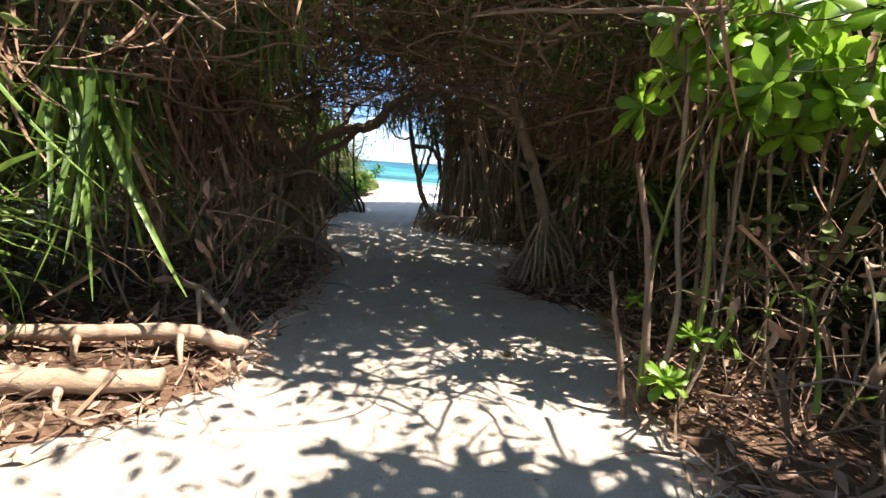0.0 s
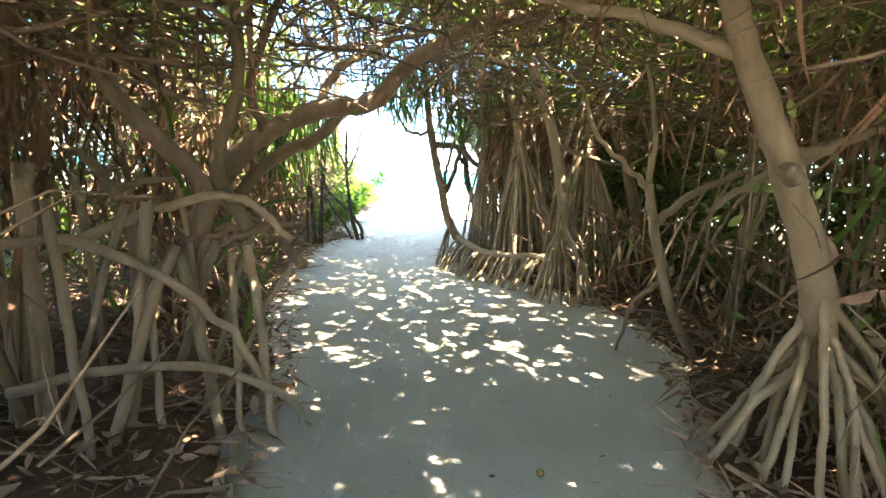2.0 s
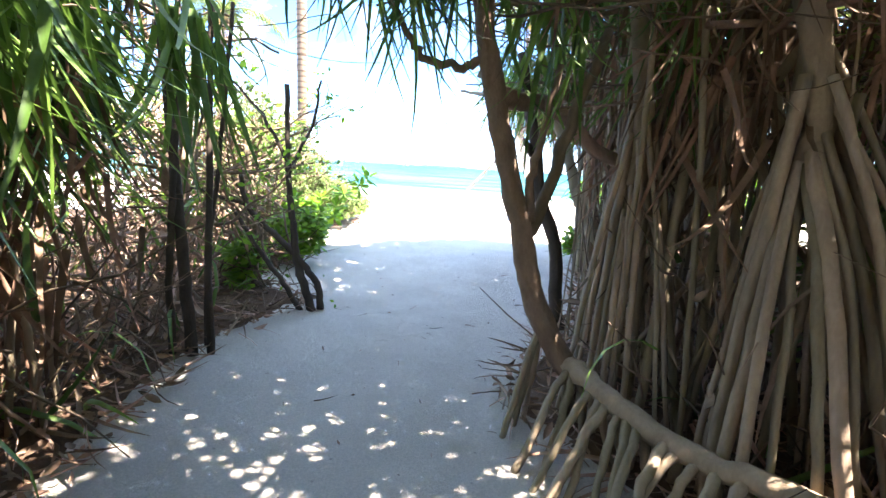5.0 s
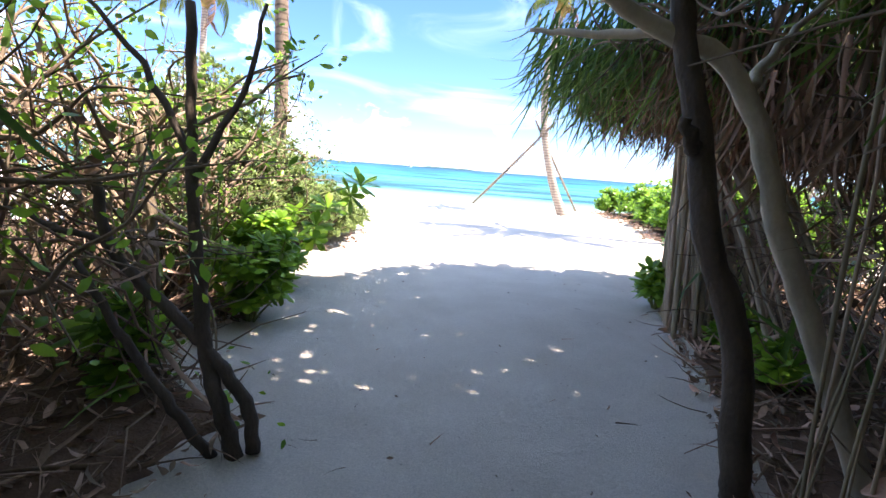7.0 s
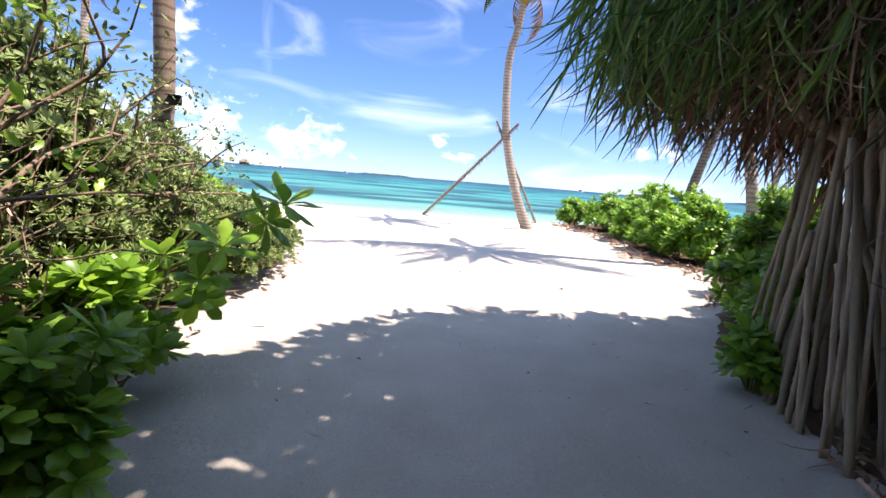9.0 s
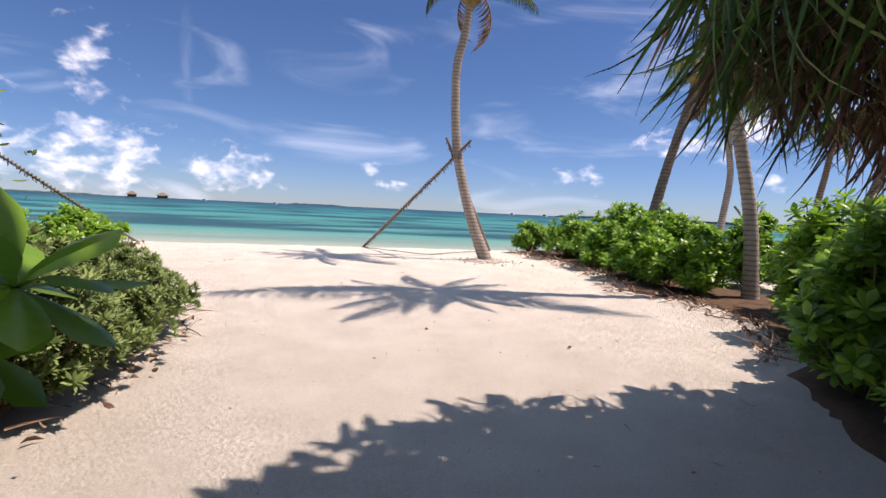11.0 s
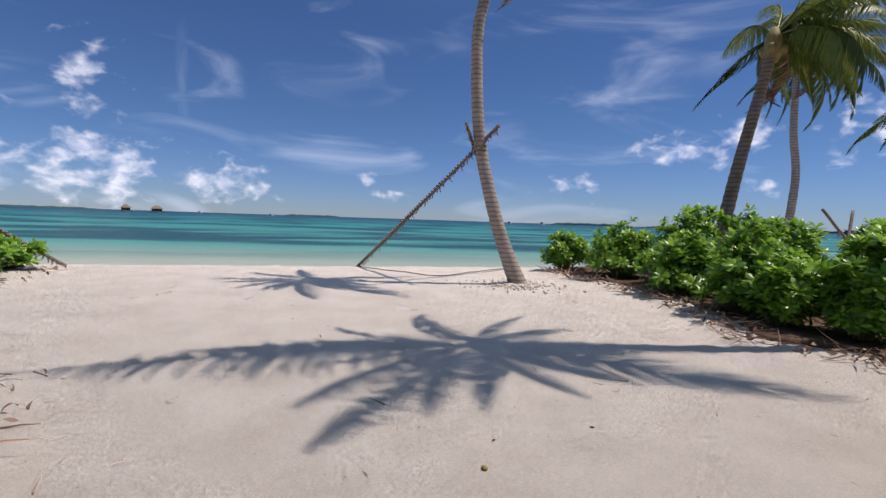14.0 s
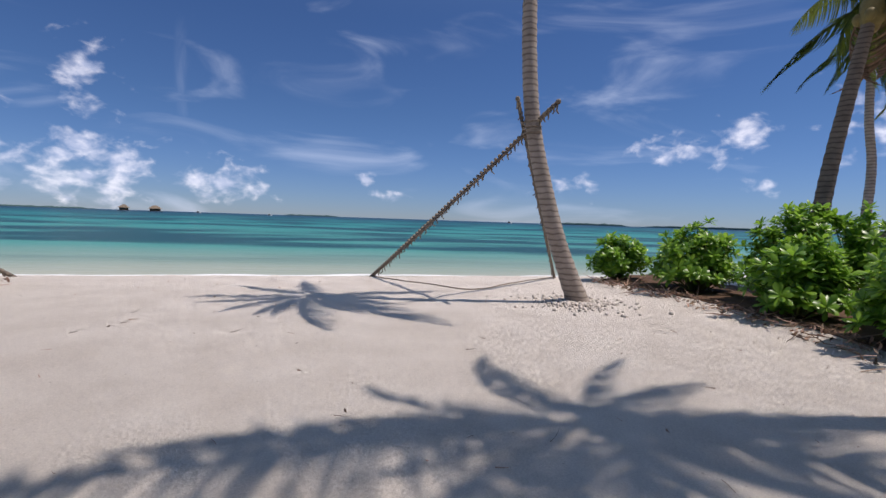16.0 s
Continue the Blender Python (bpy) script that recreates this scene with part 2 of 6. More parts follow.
def sand_detail(m):
    """Pale shell flecks, rake lines and small dark crumbs."""
    n, l = m.node_tree.nodes, m.node_tree.links
    b = n["Principled BSDF"]
    tc = n.new("ShaderNodeTexCoord")
    v = n.new("ShaderNodeTexNoise")
    v.inputs["Scale"].default_value, v.inputs["Detail"].default_value = 420, 2
    w = n.new("ShaderNodeTexWave")
    w.wave_type, w.bands_direction = "BANDS", "X"
    w.inputs["Scale"].default_value, w.inputs["Distortion"].default_value = 6.0, 14.0
    w.inputs["Detail"].default_value, w.inputs["Detail Scale"].default_value = 2, 0.35
    c = n.new("ShaderNodeTexVoronoi")
    c.inputs["Scale"].default_value = 7.0
    for node in (v, w, c):
        l.new(tc.outputs["Object"], node.inputs["Vector"])
    patch = n.new("ShaderNodeTexNoise")
    patch.inputs["Scale"].default_value = 0.9
    l.new(tc.outputs["Object"], patch.inputs["Vector"])
    pr = n.new("ShaderNodeMapRange")
    pr.inputs["From Min"].default_value, pr.inputs["From Max"].default_value, pr.inputs["To Max"].default_value = 0.5, 0.65, 0.10
    l.new(patch.outputs["Fac"], pr.inputs["Value"])
    rk = n.new("ShaderNodeMath")
    rk.operation = "MULTIPLY"
    l.new(w.outputs["Fac"], rk.inputs[0])
    l.new(pr.outputs[0], rk.inputs[1])
    s = n.new("ShaderNodeMath")
    s.operation = "MULTIPLY_ADD"
    l.new(v.outputs["Fac"], s.inputs[0])
    s.inputs[1].default_value = 0.55
    l.new(rk.outputs[0], s.inputs[2])
    tread = n.new("ShaderNodeTexNoise")
    tread.inputs["Scale"].default_value, tread.inputs["Detail"].default_value, tread.inputs["Roughness"].default_value = 13, 7, 0.68
    l.new(tc.outputs["Object"], tread.inputs["Vector"])
    tr = n.new("ShaderNodeMath")
    tr.operation = "MULTIPLY_ADD"
    l.new(tread.outputs["Fac"], tr.inputs[0])
    tr.inputs[1].default_value = 1.0
    l.new(s.outputs[0], tr.inputs[2])
    bp = n.new("ShaderNodeBump")
    bp.inputs["Strength"].default_value, bp.inputs["Distance"].default_value = 1.0, 0.024
    l.new(tr.outputs[0], bp.inputs["Height"])
    l.new(b.inputs["Normal"].links[0].from_socket, bp.inputs["Normal"])
    l.new(bp.outputs["Normal"], b.inputs["Normal"])
    old = b.inputs["Base Color"].links[0].from_socket
    mx = n.new("ShaderNodeMix")
    mx.data_type = "RGBA"
    k = n.new("ShaderNodeMapRange")
    l.new(c.outputs["Distance"], k.inputs["Value"])
    k.inputs["From Min"].default_value, k.inputs["From Max"].default_value = 0.075, 0.03
    k.inputs["To Max"].default_value = 0.5
    l.new(k.outputs[0], mx.inputs["Factor"])
    grain = n.new("ShaderNodeTexNoise")
    grain.inputs["Scale"].default_value, grain.inputs["Detail"].default_value, grain.inputs["Roughness"].default_value = 90, 6, 0.75
    l.new(tc.outputs["Object"], grain.inputs["Vector"])
    gr = n.new("ShaderNodeMapRange")
    l.new(grain.outputs["Fac"], gr.inputs["Value"])
    gr.inputs["From Min"].default_value, gr.inputs["From Max"].default_value = 0.3, 0.7
    gr.inputs["To Min"].default_value, gr.inputs["To Max"].default_value = 0.8, 1.16
    gv = n.new("ShaderNodeHueSaturation")
    l.new(gr.outputs[0], gv.inputs["Value"])
    l.new(old, gv.inputs["Color"])
    l.new(gv.outputs["Color"], mx.inputs["A"])
    mx.inputs["B"].default_value = (0.24, 0.19, 0.15, 1)
    l.new(mx.outputs["Result"], b.inputs["Base Color"])


sand_detail(SAND)


def water():
    m = bpy.data.materials.new("lagoon_water")
    m.use_nodes = True
    n, l = m.node_tree.nodes, m.node_tree.links
    b = n["Principled BSDF"]
    b.inputs["Roughness"].default_value, b.inputs["IOR"].default_value = 0.35, 1.33
    b.inputs["Specular IOR Level"].default_value = 0.18
    tc, sep = n.new("ShaderNodeTexCoord"), n.new("ShaderNodeSeparateXYZ")
    l.new(tc.outputs["Object"], sep.inputs[0])
    big = n.new("ShaderNodeTexNoise")
    mp = n.new("ShaderNodeMapping")
    mp.inputs["Scale"].default_value = (0.012, 0.05, 1)
    l.new(tc.outputs["Object"], mp.inputs["Vector"])
    l.new(mp.outputs["Vector"], big.inputs["Vector"])
    big.inputs["Scale"].default_value, big.inputs["Detail"].default_value = 1.0, 6
    lg = n.new("ShaderNodeMath")
    lg.operation = "LOGARITHM"
    l.new(sep.outputs["Y"], lg.inputs[0])
    lg.inputs[1].default_value = 10.0
    ad = n.new("ShaderNodeMath")
    ad.operation = "MULTIPLY_ADD"
    l.new(big.outputs["Fac"], ad.inputs[0])
    ad.inputs[1].default_value = 0.5
    l.new(lg.outputs[0], ad.inputs[2])
    rng = n.new("ShaderNodeMapRange")
    rng.inputs["From Min"].default_value, rng.inputs["From Max"].default_value = 1.56, 3.6
    l.new(ad.outputs[0], rng.inputs["Value"])
    ramp = n.new("ShaderNodeValToRGB")
    e = ramp.color_ramp.elements
    e[0].position, e[0].color = 0.0, (0.44, 0.43, 0.34, 1)
    e[1].position, e[1].color = 1.0, (0.005, 0.03, 0.07, 1)
    for p, c in ((0.05, (0.22, 0.31, 0.25)), (0.14, (0.06, 0.26, 0.22)), (0.35, (0.02, 0.20, 0.185)), (0.55, (0.012, 0.11, 0.12)), (0.72, (0.006, 0.05, 0.085))):
        el = e.new(p)
        el.color = (*c, 1)
    l.new(rng.outputs[0], ramp.inputs["Fac"])
    reef = n.new("ShaderNodeTexNoise")
    band = n.new("ShaderNodeCombineXYZ")
    l.new(sep.outputs["X"], band.inputs["X"])
    l.new(lg.outputs[0], band.inputs["Y"])
    mr = n.new("ShaderNodeMapping")
    mr.inputs["Scale"].default_value = (0.045, 13.0, 1)
    l.new(band.outputs["Vector"], mr.inputs["Vector"])
    l.new(mr.outputs["Vector"], reef.inputs["Vector"])
    reef.inputs["Scale"].default_value, reef.inputs["Detail"].default_value = 1.0, 7
    rr = n.new("ShaderNodeMapRange")
    rr.inputs["From Min"].default_value, rr.inputs["From Max"].default_value, rr.inputs["To Max"].default_value = 0.46, 0.57, 0.9
    l.new(reef.outputs["Fac"], rr.inputs["Value"])
    off = n.new("ShaderNodeMapRange")
    off.inputs["From Min"].default_value, off.inputs["From Max"].default_value = 26, 34
    l.new(sep.outputs["Y"], off.inputs["Value"])
    fm = n.new("ShaderNodeMath")
    fm.operation = "MULTIPLY"
    l.new(rr.outputs[0], fm.inputs[0])
    l.new(off.outputs[0], fm.inputs[1])
    mx = n.new("ShaderNodeMix")
    mx.data_type = "RGBA"
    l.new(fm.outputs[0], mx.inputs["Factor"])
    l.new(ramp.outputs["Color"], mx.inputs["A"])
    mx.inputs["B"].default_value = (0.008, 0.045, 0.055, 1)
    l.new(mx.outputs["Result"], b.inputs["Base Color"])
    wv = n.new("ShaderNodeTexNoise")
    mw = n.new("ShaderNodeMapping")
    mw.inputs["Scale"].default_value = (0.6, 1.8, 1)
    l.new(tc.outputs["Object"], mw.inputs["Vector"])
    l.new(mw.outputs["Vector"], wv.inputs["Vector"])
    wv.inputs["Scale"].default_value, wv.inputs["Detail"].default_value = 1.6, 6
    bp = n.new("ShaderNodeBump")
    bp.inputs["Strength"].default_value, bp.inputs["Distance"].default_value = 0.8, 0.12
    l.new(wv.outputs["Fac"], bp.inputs["Height"])
    l.new(bp.outputs["Normal"], b.inputs["Normal"])
    return m


WATER = water()
FOAM = material("wave_foam", (0.7, 0.7, 0.68), (0.85, 0.85, 0.84), 0.7, 3, 0.4, 30)

# ---- building blocks ----
R = random.Random(7)
NP = np.random.default_rng(11)


class Shape:
    """Gathers points and faces of one mesh."""

    def __init__(self):
        self.v, self.f, self.n = [], [], 0

    def add(self, v, f):
        f = np.asarray(f) + self.n
        self.v.append(np.asarray(v, float))
        self.f.extend(f.tolist())
        self.n += len(v)
        return self

    def tube(self, pts, radii, sides=7, bump=0.0, cap=True):
        p = [Vector(q) for q in pts]
        n = len(p)
        vs, fs = [], []
        x = None
        for i in range(n):
            d = (p[min(i + 1, n - 1)] - p[max(i - 1, 0)]).normalized()
            if x is None:
                x = d.orthogonal().normalized()
            x = (x - d * x.dot(d)).normalized()
            y = d.cross(x)
            for k in range(sides):
                a = 2 * math.pi * k / sides
                r = radii[i] * (1 + (R.uniform(-bump, bump) if bump else 0))
                vs.append(p[i] + (x * math.cos(a) + y * math.sin(a)) * r)
        for i in range(n - 1):
            for k in range(sides):
                k2 = (k + 1) % sides
                fs.append((i * sides + k, i * sides + k2, (i + 1) * sides + k2, (i + 1) * sides + k))
        base = self.n
        self.v.append(np.array([tuple(q) for q in vs]))
        self.f.extend([tuple(base + i for i in q) for q in fs])
        if cap:
            self.f.append(tuple(base + (n - 1) * sides + k for k in range(sides)))
            self.f.append(tuple(base + k for k in reversed(range(sides))))
        self.n += len(vs)
        return self

    def mesh(self, name, mat, smooth=True):
        me = bpy.data.meshes.new(name)
        me.from_pydata(np.concatenate(self.v).tolist() if self.v else [], [], self.f)
        me.materials.append(mat)
        if smooth:
            me.polygons.foreach_set("use_smooth", [True] * len(me.polygons))
        return me


def smooth_line(pts, steps=5):
    """A Catmull-Rom curve through a few points."""
    p = [Vector(q) for q in pts]
    p = [p[0] * 2 - p[1]] + p + [p[-1] * 2 - p[-2]]
    out = []
    for i in range(1, len(p) - 2):
        a, b, c, d = p[i - 1:i + 3]
        for s in range(steps):
            t = s / steps
            out.append(0.5 * (2 * b + (c - a) * t + (2 * a - 5 * b + 4 * c - d) * t * t + (3 * b - a - 3 * c + d) * t ** 3))
    return out + [p[-2]]


def taper(n, a, b, knob=0.0):
    return [a + (b - a) * i / max(1, n - 1) + (R.uniform(-knob, knob) if knob else 0) for i in range(n)]


def limb(pts, r0, r1, sides=8, steps=5, bump=0.06, wander=0.0):
    c = smooth_line(pts, steps)
    if wander:
        c = [q + Vector((R.uniform(-wander, wander), R.uniform(-wander, wander), R.uniform(-wander, wander))) if 0 < i < len(c) - 1 else q for i, q in enumerate(c)]
    return c, taper(len(c), r0, r1, r0 * 0.05)


def part(name, shape, mat, parent=None, label="", smooth=True):
    ob = new(name, shape if isinstance(shape, bpy.types.Mesh) else shape.mesh(name, mat, smooth))
    ob.parent = parent
    if label:
        ob["label"] = label
    return ob


def thing(name, at, label, category, group="", kind=""):
    ob = new(name)
    ob.empty_display_size = 0.2
    ob.matrix_world = Matrix.Translation(at)
    return tagged(ob, label, category, group, kind)


def place(ob, parent):
    """Hangs a part whose points are in world metres under its thing."""
    ob.parent = parent
    ob.matrix_parent_inverse = parent.matrix_world.inverted()
    return ob


def world_part(name, shape, mat, parent, label=""):
    return place(part(name, shape, mat, None, label), parent)


def turn_to(d, spin=0.0, size=1.0, at=(0, 0, 0)):
    """A matrix that lays z along d, as an array."""
    q = Vector(d).to_track_quat("Z", "Y").to_matrix().to_4x4()
    return np.array(Matrix.Translation(at) @ q @ Matrix.Rotation(spin, 4, "Z") @ Matrix.Scale(size, 4))


def scatter(shape, template, mats):
    """Adds a copy of the template (points, faces) for every matrix."""
    if not len(mats):
        return shape
    v, f = template
    m = np.asarray(mats)
    v4 = np.c_[v, np.ones(len(v))]
    out = np.einsum("nij,kj->nki", m, v4)[:, :, :3].reshape(-1, 3)
    k = len(v)
    for i in range(len(m)):
        o = shape.n + i * k
        shape.f.extend([tuple(o + j for j in q) for q in f])
    shape.v.append(out)
    shape.n += len(out)
    return shape


def leaf_template(length, width, rows, droop, fold=0.15, tip=0.0, belly=0.5):
    """A leaf along z from the origin, bending towards +x: three points a row, folded along the midrib."""
    v, f = [], []
    a, x, z = 0.0, 0.0, 0.0
    for i in range(rows + 1):
        t = i / rows
        if belly < 0:
            w = width * (1 - t) ** 0.6 if t < 1 else 0
        else:
            w = width * (math.sin(math.pi * min(1, t ** (math.log(0.5) / math.log(belly)))) ** 0.7 if 0 < t < 1 else 0.12)
        w = max(w, tip * width, 0.004 * length)
        v += [(x + fold * w, -w / 2, z), (x, 0, z), (x + fold * w, w / 2, z)]
        a += droop / rows
        x += math.sin(a) * length / rows
        z += math.cos(a) * length / rows
    for i in range(rows):
        b = i * 3
        f += [(b, b + 1, b + 4, b + 3), (b + 1, b + 2, b + 5, b + 4)]
    return np.array(v), f


def merged(templates):
    v, f, n = [], [], 0
    for tv, tf in templates:
        v.append(tv)
        f += [tuple(i + n for i in q) for q in tf]
        n += len(tv)
    return np.concatenate(v), f


def moved(template, m):
    v, f = template
    return (np.c_[v, np.ones(len(v))] @ np.asarray(m).T)[:, :3], f


def rosette(count, length, width, rows, up=0.2, down=1.5, droop=0.7, fold=0.2, belly=0.7, seed=1):
    """Leaves round a shoot, the inner upright, the outer spread."""
    r = random.Random(seed)
    out = []
    for i in range(count):
        t = (i + 0.5) / count
        lean = up + (down - up) * t
        s = length * r.uniform(0.75, 1.1)
        lf = leaf_template(s, width * r.uniform(0.8, 1.15), rows, droop * r.uniform(0.5, 1.3), fold, 0, belly)
        m = Matrix.Rotation(i * 2.4 + r.uniform(-0.2, 0.2), 4, "Z") @ Matrix.Rotation(lean, 4, "Y")
        out.append(moved(lf, np.array(m)))
    return merged(out)


STRAPS = [leaf_template(1.0, 0.045, 5, d, 0.25, 0, -1) for d in (0.5, 1.1, 1.8, 2.4)]
SHORT = [leaf_template(0.45, 0.035, 3, d, 0.2, 0, -1) for d in (0.3, 0.9)]
PANDAN = [rosette(30, 1.0, 0.045, 5, 0.15, 1.9, 1.5, 0.25, -1, s) for s in (1, 2, 3)]
SCAEVOLA = [rosette(15, 0.16, 0.068, 4, 0.25, 1.65, 0.6, 0.15, 0.68, s) for s in (4, 5, 6)]
BIGSCAEV = [rosette(14, 0.25, 0.10, 5, 0.3, 1.7, 0.7, 0.15, 0.68, s) for s in (7, 8)]
SPRIG = [rosette(16, 0.045, 0.016, 2, 0.2, 1.5, 0.3, 0.1, 0.55, s) for s in (9, 10)]
OVAL = [leaf_template(0.09, 0.05, 3, 0.5, 0.15, 0, 0.5), leaf_template(0.13, 0.065, 3, 0.8, 0.15, 0, 0.55)]
DRYLEAF = [leaf_template(0.14, 0.05, 3, d, 0.35, 0, 0.5) for d in (0.9, -0.8, 1.8)] + [leaf_template(0.45, 0.03, 3, d, 0.3, 0, -1) for d in (0.5, -0.6)]
STICKS = []
for k in range(4):
    s_ = Shape().tube([(0, 0, 0), (R.uniform(-0.06, 0.06), R.uniform(-0.06, 0.06), 0.33), (R.uniform(-0.1, 0.1), R.uniform(-0.1, 0.1), 0.68), (R.uniform(-0.05, 0.05), R.uniform(-0.05, 0.05), 1)], (0.009, 0.008, 0.006, 0.003), 4, 0.0, False)
    STICKS.append((np.concatenate(s_.v), s_.f))

# ---- ground ----
LEFT_Y = (-30, -12, -10, -9.4, -8.9, -8.4, -7.4, -6.4, -5.5, -4.3, -3.3, -2.6, -1.9, -0.8, 1.2, 2.2, 2.7, 3.5, 4.7, 5.75, 9, 10.5, 12.2, 13.2, 15, 17, 19.5, 21)
LEFT_X = (-1.5, -1.3, -0.9, -0.5, 0.0, 0.2, 0.0, 0.1, -0.12, -0.2, -0.6, -1.1, -1.0, -1.34, -1.5, -1.2, -1.05, -2.0, -1.75, -1.95, -1.7, -1.65, -2.1, -3.6, -4.5, -4.6, -4.8, -6.5)
RIGHT_Y = (-30, -11, -9.2, -8.3, -7.5, -6.2, -5.9, -5.3, -4.8, -3.4, -2.4, -1.3, -1, 0, 0.6, 1.2, 2.3, 5, 7, 8.7, 10, 11.7, 12.4, 13.8, 16.4, 19.3, 20)
RIGHT_X = (3.4, 3.1, 2.8, 2.7, 3.0, 3.1, 2.5, 2.1, 2.3, 2.75, 2.7, 2.3, 1.9, 1.0, 0.7, 0.8, 1.55, 2.3, 2.95, 4.2, 5.2, 5.6, 4.8, 5.4, 5.65, 5.5, 7.0)


def left_edge(y):
    return float(np.interp(y, LEFT_Y, LEFT_X))


def right_edge(y):
    return float(np.interp(y, RIGHT_Y, RIGHT_X))


def ground_z(x, y):
    z = 0.014 * noise.noise((x * 1.1, y * 1.1, 3)) + 0.010 * noise.noise((x * 3.3, y * 3.3, 9)) + (0.02 * noise.noise((x * 6, y * 6, 5)) + 0.009 * noise.noise((x * 11, y * 11, 8))) * max(0.0, 0.4 + 1.5 * noise.noise((x * 0.6, y * 0.6, 15)))
    out = max(left_edge(y) - x, x - right_edge(y))
    if y < 20 and out > -0.25:
        z += 0.05 * min(1, (out + 0.25) / 0.6)
    u = min(1.0, max(0.0, (y - 10.5) / 5.5))
    z += 0.16 * u * u * (3 - 2 * u)
    if y > 20.4:
        z -= 0.125 * (min(y, 25) - 20.4) + 0.032 * (min(max(y - 25, 0), 35)) + 0.012 * (min(max(y - 40, 0), 150))
    return z


def steps_between(lo, hi, dense_lo, dense_hi, d):
    a = list(np.arange(dense_lo, dense_hi + d / 2, d))
    g, x = d, dense_lo
    left = []
    while x > lo:
        g *= 1.35
        x -= g
        left.append(max(x, lo))
    g, x = d, dense_hi
    right = []
    while x < hi:
        g *= 1.35
        x += g
        right.append(min(x, hi))
    return left[::-1] + a + right


gx, gy = steps_between(-900, 900, -3.4, 6.6, 0.075), steps_between(-400, 240, -12, 22, 0.085)
gs = Shape()
gs.add([(x, y, ground_z(x, y)) for y in gy for x in gx],
       [(j * len(gx) + i, j * len(gx) + i + 1, (j + 1) * len(gx) + i + 1, (j + 1) * len(gx) + i) for j in range(len(gy) - 1) for i in range(len(gx) - 1)])
tagged(part("ground", gs, SAND), "pale coral sand path and beach, trodden and raked", "sand", kind="structure")

SEA = -0.15
ss = Shape()
sx, sy = steps_between(-4000, 4000, -30, 40, 2.0), steps_between(21.0, 4400, 21.5, 40, 1.0)
ss.add([(x, y, SEA) for y in sy for x in sx],
       [(j * len(sx) + i, j * len(sx) + i + 1, (j + 1) * len(sx) + i + 1, (j + 1) * len(sx) + i) for j in range(len(sy) - 1) for i in range(len(sx) - 1)])
tagged(part("water", ss, WATER), "turquoise lagoon with darker reef patches", "sea", kind="structure")


def litter_bed(name, side):
    """Dark leaf mould beside the path, from the path's edge outwards."""
    s = Shape()
    ys = np.arange(-16, 21.0 if side > 0 else 20.5, 0.12)
    offs = [-0.03, 0.05, 0.15, 0.3, 0.5, 0.8, 1.2, 1.7, 2.3, 3.0, 4.0, 6.0, 9.0, 14.0]
    pts = []
    for y in ys:
        e = right_edge(y) if side > 0 else left_edge(y)
        j = 0.09 * noise.noise((y * 2.1, side * 5, 0)) + 0.05 * noise.noise((y * 6, side, 2)) + 0.12 + (0.35 if y > 8.3 else 0) + (0.45 if side < 0 and y > 5.2 else 0)
        reach = 1.0 if y < 8.3 else 0.17
        for i, o in enumerate(offs):
            x = e + side * (j + o * reach)
            h = -0.012 + 0.035 * min(1, i / 2) + (0.03 * noise.noise((x * 2, y * 2, 7)) + 0.02 * noise.noise((x * 7, y * 7, 1)) + 0.02) * min(1, i / 3)
            pts.append((x, y, ground_z(x, y) + h))
    k = len(offs)
    q = [(a * k + i, a * k + i + 1, (a + 1) * k + i + 1, (a + 1) * k + i) for a in range(len(ys) - 1) for i in range(k - 1)]
    s.add(pts, q if side > 0 else [c[::-1] for c in q])
    return tagged(part(name, s, SOIL), "dark leaf mould under the thicket beside the path", "soil", kind="structure")


litter_bed("soil_bank_east", 1)
litter_bed("soil_bank_west", -1)

def edge_point(side, y, o):
    x = (right_edge(y) if side > 0 else left_edge(y)) + side * o
    return x, y, ground_z(x, y)


# ---- the tunnel: trees with prop roots ----


def gz(x, y):
    return ground_z(x, y) + 0.02


def root(parent, top, foot, r=0.022, bow=0.08, mat=None, name="prop_root"):
    """One prop root from the trunk down to the ground, slightly bowed."""
    a, b = Vector(top), Vector(foot)
    side = Vector((b.x - a.x, b.y - a.y, 0)) * bow * 2 + Vector((R.uniform(-1, 1), R.uniform(-1, 1), 0)) * bow * 0.4
    c, rr = limb([a, a.lerp(b, 0.35) + side + Vector((0, 0, 0.03)), a.lerp(b, 0.72) + side * 0.6, b + (b - a).normalized() * 0.06], r * R.uniform(0.85, 1.2), r * R.uniform(0.75, 1.0), 6, 4, 0, 0.006)
    return world_part(name, Shape().tube(c, rr, 6, 0.05), mat or ROOT, parent)


def fan(parent, node, centre, radius, count, r, spread_z=0.25, start=0.0, sweep=6.283):
    for i in range(count):
        a = start + sweep * (i + R.uniform(-0.3, 0.3)) / count
        d = radius * R.uniform(0.55, 1.1)
        f = (centre[0] + math.cos(a) * d, centre[1] + math.sin(a) * d)
        top = (node[0] + math.cos(a) * 0.05, node[1] + math.sin(a) * 0.05, node[2] - R.uniform(0, spread_z))
        root(parent, top, (f[0], f[1], gz(*f)), r)


def branch(parent, pts, r0, r1, mat, name="branch", wander=0.015):
    c, rr = limb(pts, r0, r1, 7, 5, 0, wander)
    return world_part(name, Shape().tube(c, rr, 7, 0.07), mat, parent)


def trunk(parent, pts, r0, r1, mat, sides=10, wander=0.006):
    c, rr = limb(pts, r0, r1, sides, 6, 0, wander)
    return world_part("trunk", Shape().tube(c, rr, sides, 0.06), mat, parent)


